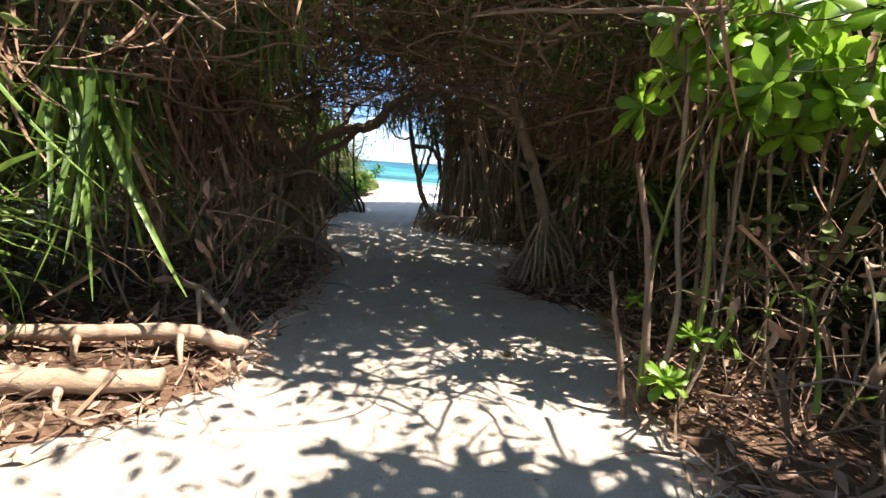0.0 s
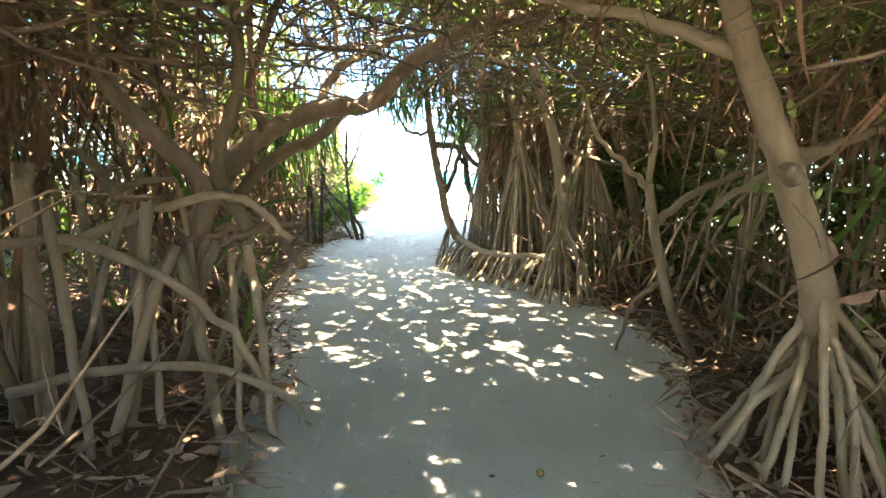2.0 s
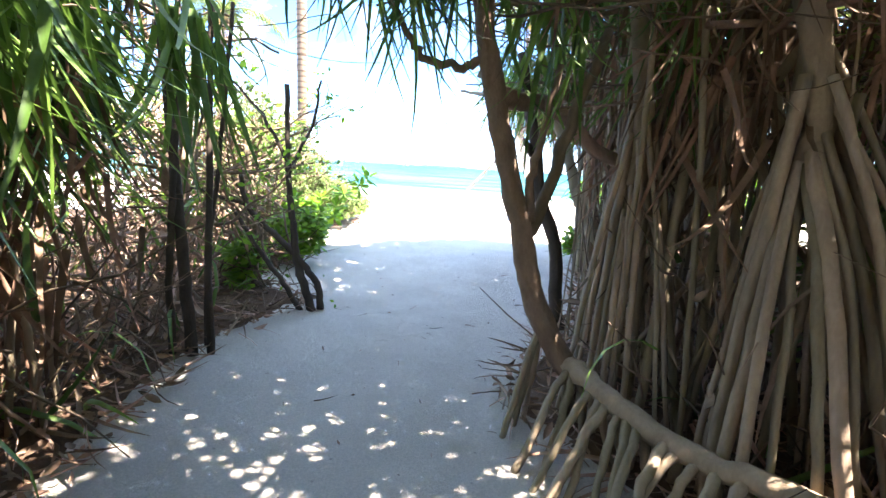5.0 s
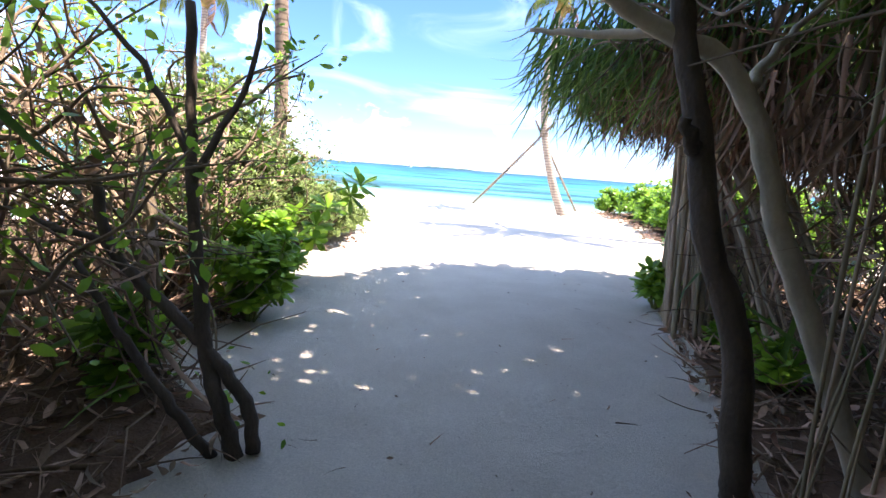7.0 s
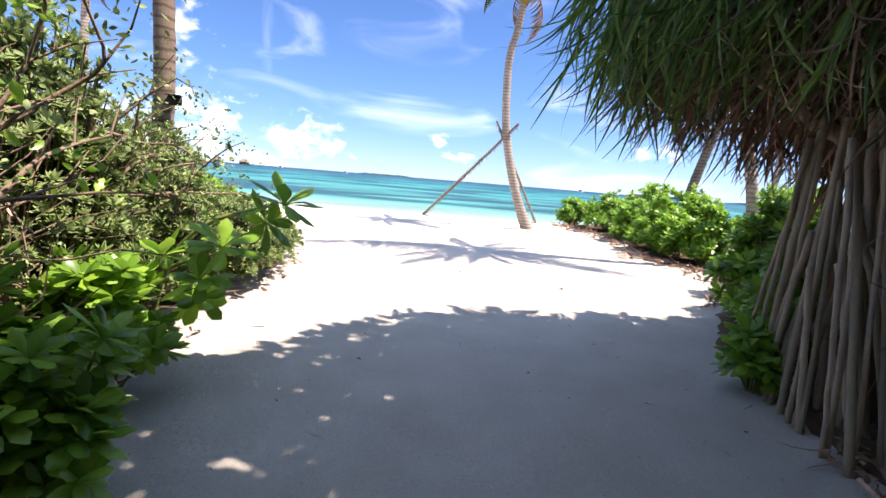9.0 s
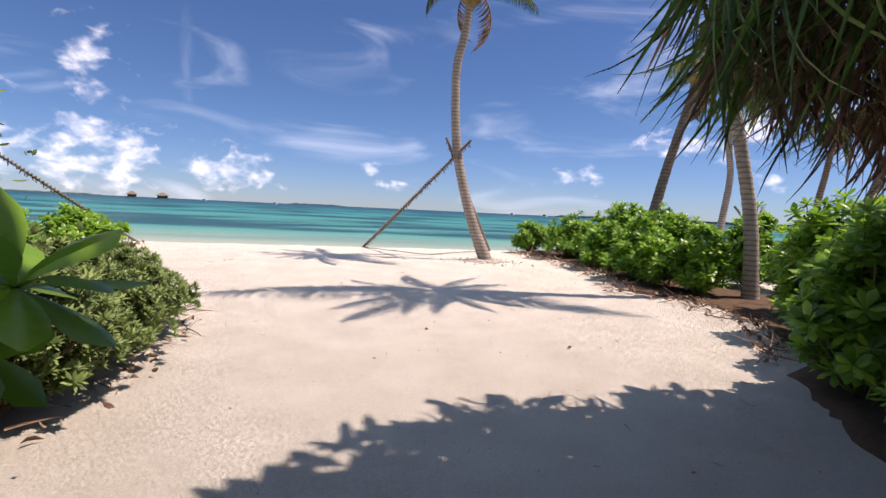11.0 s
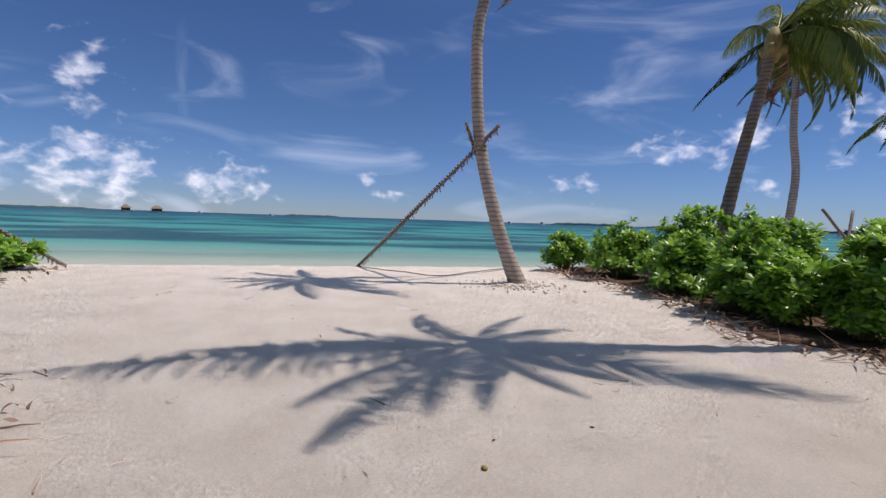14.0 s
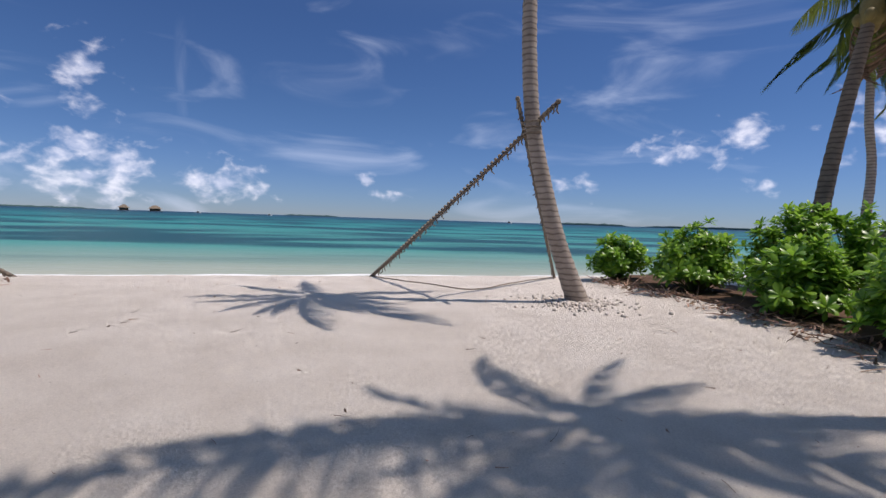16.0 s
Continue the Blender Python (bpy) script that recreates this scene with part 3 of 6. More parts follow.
# the slanting tree on a cone of roots, east of the path
t = thing("screw_pine", (2.7, -5.02, 0), "leaning tan trunk on a fan of pale prop roots", "tree", "screw pines")
trunk(t, [(2.75, -5.02, 0.55), (2.7, -4.99, 1.0), (2.51, -4.9, 1.58), (2.3, -4.82, 2.1), (2.15, -4.74, 2.55), (2, -4.62, 3.2)], 0.085, 0.06, PALEBARK)
fan(t, (2.72, -5, 1.0), (2.8, -5.02), 0.48, 26, 0.022, 0.5)
for pts in ([(2.2, -4.77, 2.4), (2.5, -4.72, 2.62), (3, -4.62, 2.7), (3.5, -4.42, 2.9)], [(2.3, -4.82, 2.15), (1.8, -4.52, 2.4), (1.3, -4.32, 2.55), (0.8, -4.12, 2.75)],
            [(2.4, -4.82, 1.85), (2.75, -4.42, 1.72), (3.03, -4.42, 1.76), (3.43, -4.37, 1.94), (3.66, -4.32, 2.26), (3.8, -4.22, 2.7)], [(2.5, -4.9, 1.6), (2.4, -5.12, 1.55), (2.3, -5.24, 1.6)],
            [(3.03, -4.42, 1.76), (2.9, -3.92, 1.5), (2.75, -3.72, 1.3)]):
    branch(t, pts, 0.042, 0.018, PALEBARK)

# a slim forked trunk behind it
t = thing("slim_forked_tree", (2.85, -3.25, 0), "slim pale trunk forking beside the sand path", "tree")
trunk(t, [(3.0, -3.4, 0.0), (2.85, -3.3, 0.3), (2.72, -3.28, 0.6), (2.58, -3.2, 1.18), (2.53, -3.15, 1.48)], 0.045, 0.036, PALEBARK)
for pts, r in (([(2.53, -3.15, 1.45), (2.3, -3.1, 1.65), (2.08, -3.1, 1.85), (1.9, -3.0, 2.3)], 0.03), ([(2.6, -3.2, 1.15), (2.8, -3.2, 1.35), (3.03, -3.15, 1.48), (3.74, -3.1, 1.83), (4.3, -3, 2.3)], 0.04),
               ([(2.53, -3.15, 1.48), (2.55, -3.1, 1.9), (2.45, -3.0, 2.5)], 0.03), ([(2.7, -3.25, 0.65), (2.45, -3.3, 0.45), (2.35, -3.3, 0.02)], 0.025)):
    branch(t, pts, r, r * 0.5, PALEBARK)

t = thing("screw_pine", (2.4, -1.4, 0), "upright tan trunk with splayed prop roots in the thicket", "tree", "screw pines")
trunk(t, [(2.25, -1.38, 0.6), (2.23, -1.38, 1.08), (2.07, -1.24, 1.95), (1.84, -1.12, 2.62), (1.6, -1.0, 3.2)], 0.075, 0.055, PALEBARK)
fan(t, (2.23, -1.38, 1.05), (2.32, -1.5), 0.38, 22, 0.02, 0.45)
branch(t, [(2.08, -1.25, 1.9), (2.6, -1.2, 1.75), (3.1, -1.0, 1.7), (3.6, -0.8, 2.0)], 0.03, 0.015, BARK)

t = thing("screw_pine", (3.5, -0.7, 0), "brown leaning trunk deep in the shaded thicket", "tree", "screw pines")
trunk(t, [(3.65, -0.79, 0.0), (3.36, -0.6, 1.26), (3.13, -0.46, 2.08), (2.81, -0.33, 2.81), (2.5, -0.2, 3.3)], 0.085, 0.06, BARK)
fan(t, (3.45, -0.65, 0.9), (3.6, -0.75), 0.4, 12, 0.02, 0.3)
branch(t, [(3.2, -0.5, 1.9), (3.6, -0.6, 2.3), (4.0, -0.7, 2.9)], 0.035, 0.02, BARK)

# the curved tree at the mouth, with a root that runs along the ground on short stilts
t = thing("mangrove_like_tree", (0.95, 0.4, 0), "curved grey trunk with a low creeping root on many stilts", "tree")
trunk(t, [(1.1, 0.3, 0.36), (0.98, 0.36, 0.44), (0.78, 0.43, 0.8), (0.70, 0.48, 1.13), (0.56, 0.57, 1.64), (0.43, 0.67, 2.23), (0.37, 0.73, 2.59), (0.3, 0.8, 3.2)], 0.075, 0.05, BARK)
for pts, r in (([(0.70, 0.5, 1.1), (0.8, 0.55, 1.25), (0.93, 0.6, 1.75), (1.1, 0.6, 2.3)], 0.045), ([(0.74, 0.5, 1.22), (0.73, 0.55, 1.5), (0.79, 0.59, 1.77), (0.85, 0.6, 2.1)], 0.03),
               ([(0.43, 0.66, 2.12), (0.31, 0.65, 2.07), (0.1, 0.66, 2.1), (0.0, 0.66, 2.2), (-0.2, 0.6, 2.5)], 0.03), ([(0.5, 0.62, 1.9), (0.9, 0.9, 1.9), (1.3, 0.9, 1.6), (1.9, 0.7, 1.5)], 0.06)):
    branch(t, pts, r, r * 0.6, BARK)
creep = [(0.98, 0.36, 0.46), (1.1, 0.05, 0.42), (1.3, -0.25, 0.36), (1.6, -0.62, 0.36), (1.95, -0.95, 0.42), (2.3, -1.15, 0.45)]
world_part("creeping_root", Shape().tube(*limb(creep, 0.055, 0.05, 8, 6, 0, 0.012), 8, 0.08), ROOT, t)
cl = smooth_line(creep, 6)
for i, q in enumerate(cl):
    for k in range(2):
        if R.random() < 0.25:
            continue
        f = (q.x - 0.22 - R.uniform(-0.06, 0.1), q.y - 0.2 + R.uniform(-0.1, 0.08)) if k == 0 else (q.x + R.uniform(0.05, 0.2), q.y + R.uniform(0.0, 0.2))
        root(t, q, (f[0], f[1], gz(*f)), 0.024, 0.03)
for f in ((0.74, 0.42), (0.80, 0.5), (0.66, 0.3)):
    root(t, (0.85, 0.42, 0.68), (f[0], f[1], gz(*f)), 0.022, 0.02)


def root_curtain(at, label, box, count, z0, z1, lean=0.25, r=0.017):
    """Many thin roots that hang from the crown to the ground."""
    t = thing("aerial_root_curtain", at, label, "aerial roots", "curtains of aerial roots")
    (x0, y0), (x1, y1), deep = box
    hubs = []
    for i in range(max(3, count // 12)):
        u, d = R.random(), R.random() * deep
        ln = math.hypot(x1 - x0, y1 - y0)
        hubs.append((x0 + (x1 - x0) * u - (y1 - y0) / ln * d, y0 + (y1 - y0) * u + (x1 - x0) / ln * d))
    for i in range(count):
        u = (i + R.random()) / count
        d = R.random() ** 1.2 * deep
        x, y = x0 + (x1 - x0) * u, y0 + (y1 - y0) * u
        nx, ny = -(y1 - y0), (x1 - x0)
        ln = math.hypot(nx, ny)
        x, y = x + nx / ln * d, y + ny / ln * d
        z = R.uniform(z0, z1)
        hub = hubs[R.randrange(len(hubs))] if i % 4 else (x, y)
        k = R.uniform(0.15, 0.8)
        top = (x + (hub[0] - x) * k + R.gauss(0, lean * 0.4), y + (hub[1] - y) * k + R.gauss(0, lean * 0.4), z)
        root(t, top, (x, y, gz(x, y)), r * R.choice((0.45, 0.6, 0.8, 1, 1.6)), 0.03, name="aerial_root")
    return t


root_curtain((1.7, 0.2, 0), "dense curtain of tan aerial roots hanging to the sand", ((2.3, -0.9), (0.95, 0.75), -1.1), 56, 1.3, 2.7, 0.3)


def root_cone(at, apex, foot, count, radius, r, top):
    """A trunk whose thick straight prop roots spread as a cone from chest height down."""
    t = thing("screw_pine", at, "tan screw pine trunk on a tall cone of prop roots", "tree", "screw pines")
    trunk(t, [(apex[0], apex[1], apex[2] - 0.35), apex, top], 0.065, 0.05, PALEBARK)
    for i in range(count):
        a = 6.283 * (i + R.uniform(-0.35, 0.35)) / count
        d = radius * R.uniform(0.5, 1.08)
        f = (foot[0] + math.cos(a) * d, foot[1] + math.sin(a) * d)
        z = apex[2] - R.uniform(-0.1, 0.55)
        root(t, (apex[0] + math.cos(a) * 0.06, apex[1] + math.sin(a) * 0.06, z), (f[0], f[1], gz(*f)), r * R.choice((0.7, 0.85, 1.0, 1.2)), 0.045)


root_cone((1.95, -0.2, 0), (1.8, -0.1, 1.95), (1.95, -0.25), 26, 0.62, 0.026, (1.5, 0.1, 3.2))
root_cone((1.4, 0.55, 0), (1.35, 0.6, 1.8), (1.45, 0.55), 22, 0.48, 0.021, (1.2, 0.8, 3.2))
root_cone((2.75, -0.5, 0), (2.75, -0.3, 2.1), (2.8, -0.55), 22, 0.6, 0.026, (2.6, 0.0, 3.3))
root_curtain((1.6, 1.7, 0), "thin dark aerial roots hanging beside the tunnel's mouth", ((1.0, 0.8), (1.5, 2.2), -1.0), 40, 1.6, 2.5, 0.1, 0.013)
root_curtain((3.2, -3.0, 0), "loose aerial roots in the shaded thicket", ((3.3, -4.2), (2.9, -1.8), -1.5), 30, 1.4, 2.6)
root_curtain((-1.8, -1.5, 0), "tangle of aerial roots hung with dead leaves", ((-1.45, -2.9), (-1.65, 0.6), 1.2), 70, 0.9, 2.2)
root_curtain((-0.9, -6.6, 0), "tangle of thin brown roots beside the path", ((-0.6, -8.0), (-0.6, -5.8), 1.6), 22, 0.7, 1.9)
root_curtain((4.2, -7.2, 0), "thin dry stems in the shaded thicket", ((3.6, -9.5), (3.6, -5.8), -2.0), 36, 1.0, 2.4)

# the stilted tree west of the path
t = thing("screw_pine", (-0.6, -4.65, 0), "broken crown of thick brown prop roots standing over dark litter", "tree", "screw pines")
trunk(t, [(-0.6, -4.65, 1.05), (-0.62, -4.6, 1.35), (-0.9, -4.57, 1.6), (-1.25, -4.5, 1.95), (-1.7, -4.3, 2.6)], 0.06, 0.045, BARK)
trunk(t, [(-0.35, -4.6, 1.1), (-0.55, -4.58, 1.45), (-0.5, -4.4, 1.9), (-0.6, -4.2, 2.6)], 0.045, 0.035, BARK)
for i in range(24):
    u = (i + R.random()) / 24
    n0 = (-1.75 + 1.5 * u + R.gauss(0, 0.05), -5.2 + 0.7 * u + R.gauss(0, 0.1), 1.22 + 0.2 * math.sin(u * 5) + R.uniform(-0.2, 0.12))
    f = (n0[0] + R.uniform(-0.3, 0.42), n0[1] + R.uniform(-0.55, 0.25))
    f = (min(f[0], left_edge(f[1]) + 0.05), f[1])
    root(t, n0, (f[0], f[1], gz(*f)), R.choice((0.02, 0.025, 0.03, 0.034)), 0.02)
for i in range(9):
    u = R.random()
    n0 = Vector((-1.75 + 1.5 * u, -5.2 + 0.7 * u, 1.25 + 0.2 * math.sin(u * 5)))
    d = Vector((R.uniform(-0.3, 0.3), R.uniform(-0.2, 0.2), R.uniform(-0.1, 0.15)))
    branch(t, [n0 - d, n0 + Vector((0, 0, 0.04)), n0 + d], R.uniform(0.018, 0.034), 0.014, BARK, "crown_stub")
for pts in ([(-1.3, -5.2, 0.3), (-0.7, -5.1, 0.45), (-0.1, -4.95, 0.3), (0.1, -4.9, 0.05)], [(-1.4, -4.9, 0.9), (-0.8, -4.8, 1.2), (-0.4, -4.7, 1.3), (-0.1, -4.6, 1.05)],
            [(-1.6, -5.3, 1.0), (-1.1, -5.0, 1.05), (-0.6, -4.9, 0.8), (-0.2, -4.9, 0.4), (-0.05, -5.0, 0.03)]):
    branch(t, pts, 0.03, 0.02, ROOT, "side_root")

# the arching trunk over the path
t = thing("arching_tree", (-1.7, -3.0, 0), "thick brown trunk arching over the sand path", "tree")
trunk(t, [(-1.75, -3.1, 0.0), (-1.55, -3.06, 0.7), (-1.24, -2.98, 1.36), (-0.9, -2.92, 1.73), (-0.42, -2.88, 1.98), (0.07, -2.86, 2.08), (0.36, -2.8, 2.42), (0.93, -2.7, 2.81), (1.7, -2.6, 3.0)], 0.11, 0.06, BARK, 12, 0.014)
trunk(t, [(-1.55, -3.0, 0.5), (-1.31, -2.9, 0.96), (-0.9, -2.8, 1.5), (-0.5, -2.75, 1.72), (-0.2, -2.75, 2.0), (0.1, -2.7, 2.2)], 0.075, 0.045, BARK, 10, 0.012)
branch(t, [(-0.42, -2.88, 2.0), (-0.3, -2.6, 2.4), (0.1, -2.4, 2.7), (0.6, -2.2, 2.9)], 0.05, 0.025, BARK)
branch(t, [(-0.9, -2.95, 1.75), (-0.9, -3.2, 2.2), (-0.6, -3.4, 2.7), (-0.3, -3.5, 3.0)], 0.05, 0.025, BARK)
fan(t, (-1.6, -3.05, 0.8), (-1.6, -3.05), 0.5, 14, 0.024, 0.4)

# dark slim trunks at the mouth, west side
t = thing("dark_slim_tree", (-1.55, 1.15, 0), "cluster of slim dark trunks at the shaded path edge", "tree")
for dx, dy, lx, r in ((0, 0, -0.1, 0.045), (0.1, 0.08, 0.02, 0.03), (-0.12, -0.05, 0.05, 0.028), (0.02, 0.18, 0.12, 0.022)):
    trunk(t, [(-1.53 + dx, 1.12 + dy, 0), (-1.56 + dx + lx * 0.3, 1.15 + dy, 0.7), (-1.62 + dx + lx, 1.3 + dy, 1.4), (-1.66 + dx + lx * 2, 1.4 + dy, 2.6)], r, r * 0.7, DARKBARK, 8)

t = thing("dark_forked_tree", (-1.08, 2.45, 0), "dark crooked multi-stemmed trunk rising from the sand", "tree")
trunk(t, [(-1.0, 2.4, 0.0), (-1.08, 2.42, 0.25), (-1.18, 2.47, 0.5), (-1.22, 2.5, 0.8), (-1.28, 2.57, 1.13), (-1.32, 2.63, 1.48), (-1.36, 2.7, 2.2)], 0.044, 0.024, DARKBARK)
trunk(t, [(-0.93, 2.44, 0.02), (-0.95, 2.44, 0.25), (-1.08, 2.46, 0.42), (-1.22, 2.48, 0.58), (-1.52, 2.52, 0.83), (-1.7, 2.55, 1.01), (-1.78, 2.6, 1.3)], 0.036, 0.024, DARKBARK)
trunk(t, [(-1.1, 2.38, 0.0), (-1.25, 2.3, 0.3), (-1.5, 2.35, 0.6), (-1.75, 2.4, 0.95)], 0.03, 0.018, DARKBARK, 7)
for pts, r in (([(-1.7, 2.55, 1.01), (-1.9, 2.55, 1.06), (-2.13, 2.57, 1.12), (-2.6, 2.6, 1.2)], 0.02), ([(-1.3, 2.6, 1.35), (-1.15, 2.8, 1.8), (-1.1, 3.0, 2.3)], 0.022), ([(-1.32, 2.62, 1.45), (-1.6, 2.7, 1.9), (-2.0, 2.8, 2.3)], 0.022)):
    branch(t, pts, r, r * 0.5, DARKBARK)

# two trunks east of the mouth
t = thing("dark_leaning_tree", (1.4, 2.3, 0), "dark trunk bent over the sand", "tree")
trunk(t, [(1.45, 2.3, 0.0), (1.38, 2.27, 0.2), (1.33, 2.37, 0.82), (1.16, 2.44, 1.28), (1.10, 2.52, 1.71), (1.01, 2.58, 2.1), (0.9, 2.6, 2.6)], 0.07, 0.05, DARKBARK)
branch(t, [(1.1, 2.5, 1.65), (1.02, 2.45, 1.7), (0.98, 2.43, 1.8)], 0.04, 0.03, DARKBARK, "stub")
t = thing("pale_leaning_tree", (2.05, 2.3, 0), "pale ringed trunk leaning across the thicket's edge", "tree")
trunk(t, [(2.05, 2.25, 0.0), (2.0, 2.27, 0.14), (1.71, 2.39, 0.85), (1.51, 2.48, 1.35), (1.37, 2.55, 1.81), (1.19, 2.6, 2.09), (0.92, 2.62, 2.2), (0.5, 2.6, 2.4)], 0.06, 0.04, LITPALEBARK)
trunk(t, [(2.5, 1.4, 0.0), (2.25, 1.6, 1.0), (2.02, 1.7, 1.8), (1.8, 1.8, 2.6)], 0.065, 0.06, LITPALEBARK)
for pts in ([(1.3, 2.57, 1.95), (1.5, 2.7, 2.2), (1.8, 2.8, 2.5)], [(0.92, 2.62, 2.2), (0.6, 2.9, 2.25), (0.35, 3.1, 2.3)]):
    branch(t, pts, 0.03, 0.012, LITPALEBARK)

# screw pine with a heavy skirt of dead leaves by the beach
t = thing("screw_pine", (2.9, 5.4, 0), "large screw pine, dead-leaf skirt over bundled prop roots", "tree", "screw pines")
trunk(t, [(3.0, 5.4, 0.0), (2.95, 5.4, 0.8), (2.85, 5.5, 1.6), (2.7, 5.8, 2.6), (2.6, 6.2, 3.4)], 0.14, 0.1, BARK)
for pts in ([(2.8, 5.6, 1.9), (2.3, 6.0, 2.4), (1.7, 6.3, 2.8), (1.2, 6.4, 3.0)], [(2.8, 5.6, 1.9), (3.2, 6.2, 2.5), (3.6, 6.9, 3.0)], [(2.8, 5.5, 1.8), (2.6, 4.8, 2.4), (2.4, 4.2, 2.9)], [(2.85, 5.5, 1.7), (3.6, 5.3, 2.3), (4.3, 5.1, 2.8)]):
    branch(t, pts, 0.07, 0.045, BARK)
for i in range(46):
    a = 2.2 + 3.6 * R.random()
    d = R.uniform(0.25, 1.0)
    f = (2.95 + math.cos(a) * d * 0.95, 5.25 + math.sin(a) * d * 1.7)
    top = (2.75 + math.cos(a) * 0.3 + R.gauss(0, 0.12), 5.35 + math.sin(a) * 0.35, R.uniform(1.1, 2.2))
    root(t, top, (max(f[0], right_edge(f[1]) + 0.02), f[1], gz(*f)), R.uniform(0.018, 0.034), 0.03)
for f, tp in (((2.28, 4.98), (2.2, 5.1, 1.9)), ((2.36, 4.85), (2.33, 5.0, 1.85)), ((2.45, 4.75), (2.42, 5.0, 1.9))):
    root(t, tp, (*f, gz(*f)), 0.02, 0.01)
green, dead = Shape(), Shape()
for i in range(64):
    u, w = R.random(), R.random()
    x, y = 1.75 + 2.8 * u, 4.4 + 2.8 * w
    if (x - 1.2) / 3.4 * 0.0 + abs(w - 0.5) * 2 > 1.05 - 0.55 * max(0, 0.45 - u):
        continue
    z = 3.0 - 0.4 * u + R.uniform(-0.1, 0.8)
    scatter(green, PANDAN[i % 3], [turn_to((R.gauss(-0.25, 0.4), R.gauss(0, 0.4), 0.8), R.uniform(0, 6), R.uniform(0.55, 0.8), (x, y, z))])
ms = [[], [], [], []]
for i in range(3000):
    u = R.random()
    x, y = 1.75 + 2.8 * u, 4.4 + 3.0 * R.random()
    z = 2.72 - 0.75 * u + R.uniform(-0.1, 0.6)
    ms[i % 4].append(turn_to((R.gauss(-0.25, 0.3), R.gauss(0.0, 0.3), -1), R.uniform(0, 6), R.uniform(0.45, 0.85), (x, y, z)))
for k in range(4):
    scatter(dead, STRAPS[k] if k < 2 else STRAPS[0], ms[k])
rim = [[], []]
for i in range(1100):
    w = R.random()
    x, y = 0.82 + 1.0 * R.random() ** 1.3 + 1.8 * abs(w - 0.5) ** 1.3 * 2, 4.3 + 3.3 * w
    rim[i % 2].append(turn_to((R.gauss(-0.35, 0.22), R.gauss(0, 0.3), -1), R.uniform(0, 6), R.uniform(0.4, 0.8), (x, y, 2.75 + R.uniform(-0.2, 0.65) - 0.12 * (x - 1))))
for k in range(2):
    scatter(green, STRAPS[k], rim[k])
world_part("leaf_crown", green, STRAP, t, "long green strap leaves")
# leaf crown added above the view; its outline sets the shade's edge on the sand
high = Shape()
hm = [[], []]
for i in range(13500):
    y = R.uniform(0.3, 8.2)
    x = R.uniform(0.35, 7.0)
    if y > np.interp(x, (0.35, 0.8, 1.15, 1.6, 2.15, 2.75, 3.5, 6.0, 7.0), (4.2, 5.3, 5.6, 6.1, 6.65, 7.05, 7.25, 7.25, 7.6)) + 0.3 * noise.noise((x * 1.1, 3, 1)) + 0.2 * noise.noise((x * 3, 3, 1)):
        continue
    hm[i % 2].append(turn_to((R.gauss(0, 1), R.gauss(0, 1), R.gauss(0, 0.35)), R.uniform(0, 6), R.uniform(2.0, 3.6), (x, y, 4.9 + R.random() * 0.9 - 0.1 * max(0, x - 3))))
for k in range(2):
    scatter(high, OVAL[k], hm[k])
for pts in ([(2.6, 6.2, 3.4), (2.5, 6.3, 4.2), (2.4, 6.0, 5.2)], [(2.6, 6.2, 3.4), (3.4, 5.6, 4.4), (4.2, 5.0, 5.2)], [(2.6, 6.2, 3.4), (2.0, 5.0, 4.4), (1.6, 3.8, 5.2)]):
    branch(t, pts, 0.07, 0.04, BARK)
world_part("upper_crown", high, SHADELEAF, t, "unseen leaf crown added to shade the sand")
world_part("dead_leaf_skirt", dead, THATCH, t, "hanging brown dead leaves")

# ---- canopy, thicket walls and undergrowth ----


def stuff(name, shape, mat, label, category):
    return tagged(part(name, shape, mat), label, category, kind="stuff")


def tunnel_mid(y):
    return 0.5 * (left_edge(y) + right_edge(y))


def roof_z(x, y):
    """Height of the canopy's underside: an arch over the path."""
    w = 0.5 * (right_edge(y) - left_edge(y)) + 0.6
    u = (x - tunnel_mid(y)) / w
    return 2.75 - 0.75 * min(1.0, u * u) + 0.2 * noise.noise((x * 0.9, y * 0.9, 4)) + max(0, y - 0.5) * 0.10


def sun_hole(x, y):
    """The gap in the roof at the start of the path."""
    if x < 1.9:
        return -11.6 < y < -8.3 + 0.3 * noise.noise((x, 2, 2)) and x > -1.5
    if x < 3.1:
        return -11.6 < y < -8.9 + 0.4 * noise.noise((x, 2, 2))
    return 3.0 < x < 6.2 and -9.6 < y < -7.8


def side_hole(x, y):
    """Thin roof over the west wall near the mouth."""
    return -3.6 < y < 2.6 and (-2.0 if y < 0.6 else -4.5) < x < (0.3 if y < -0.2 else -0.6)


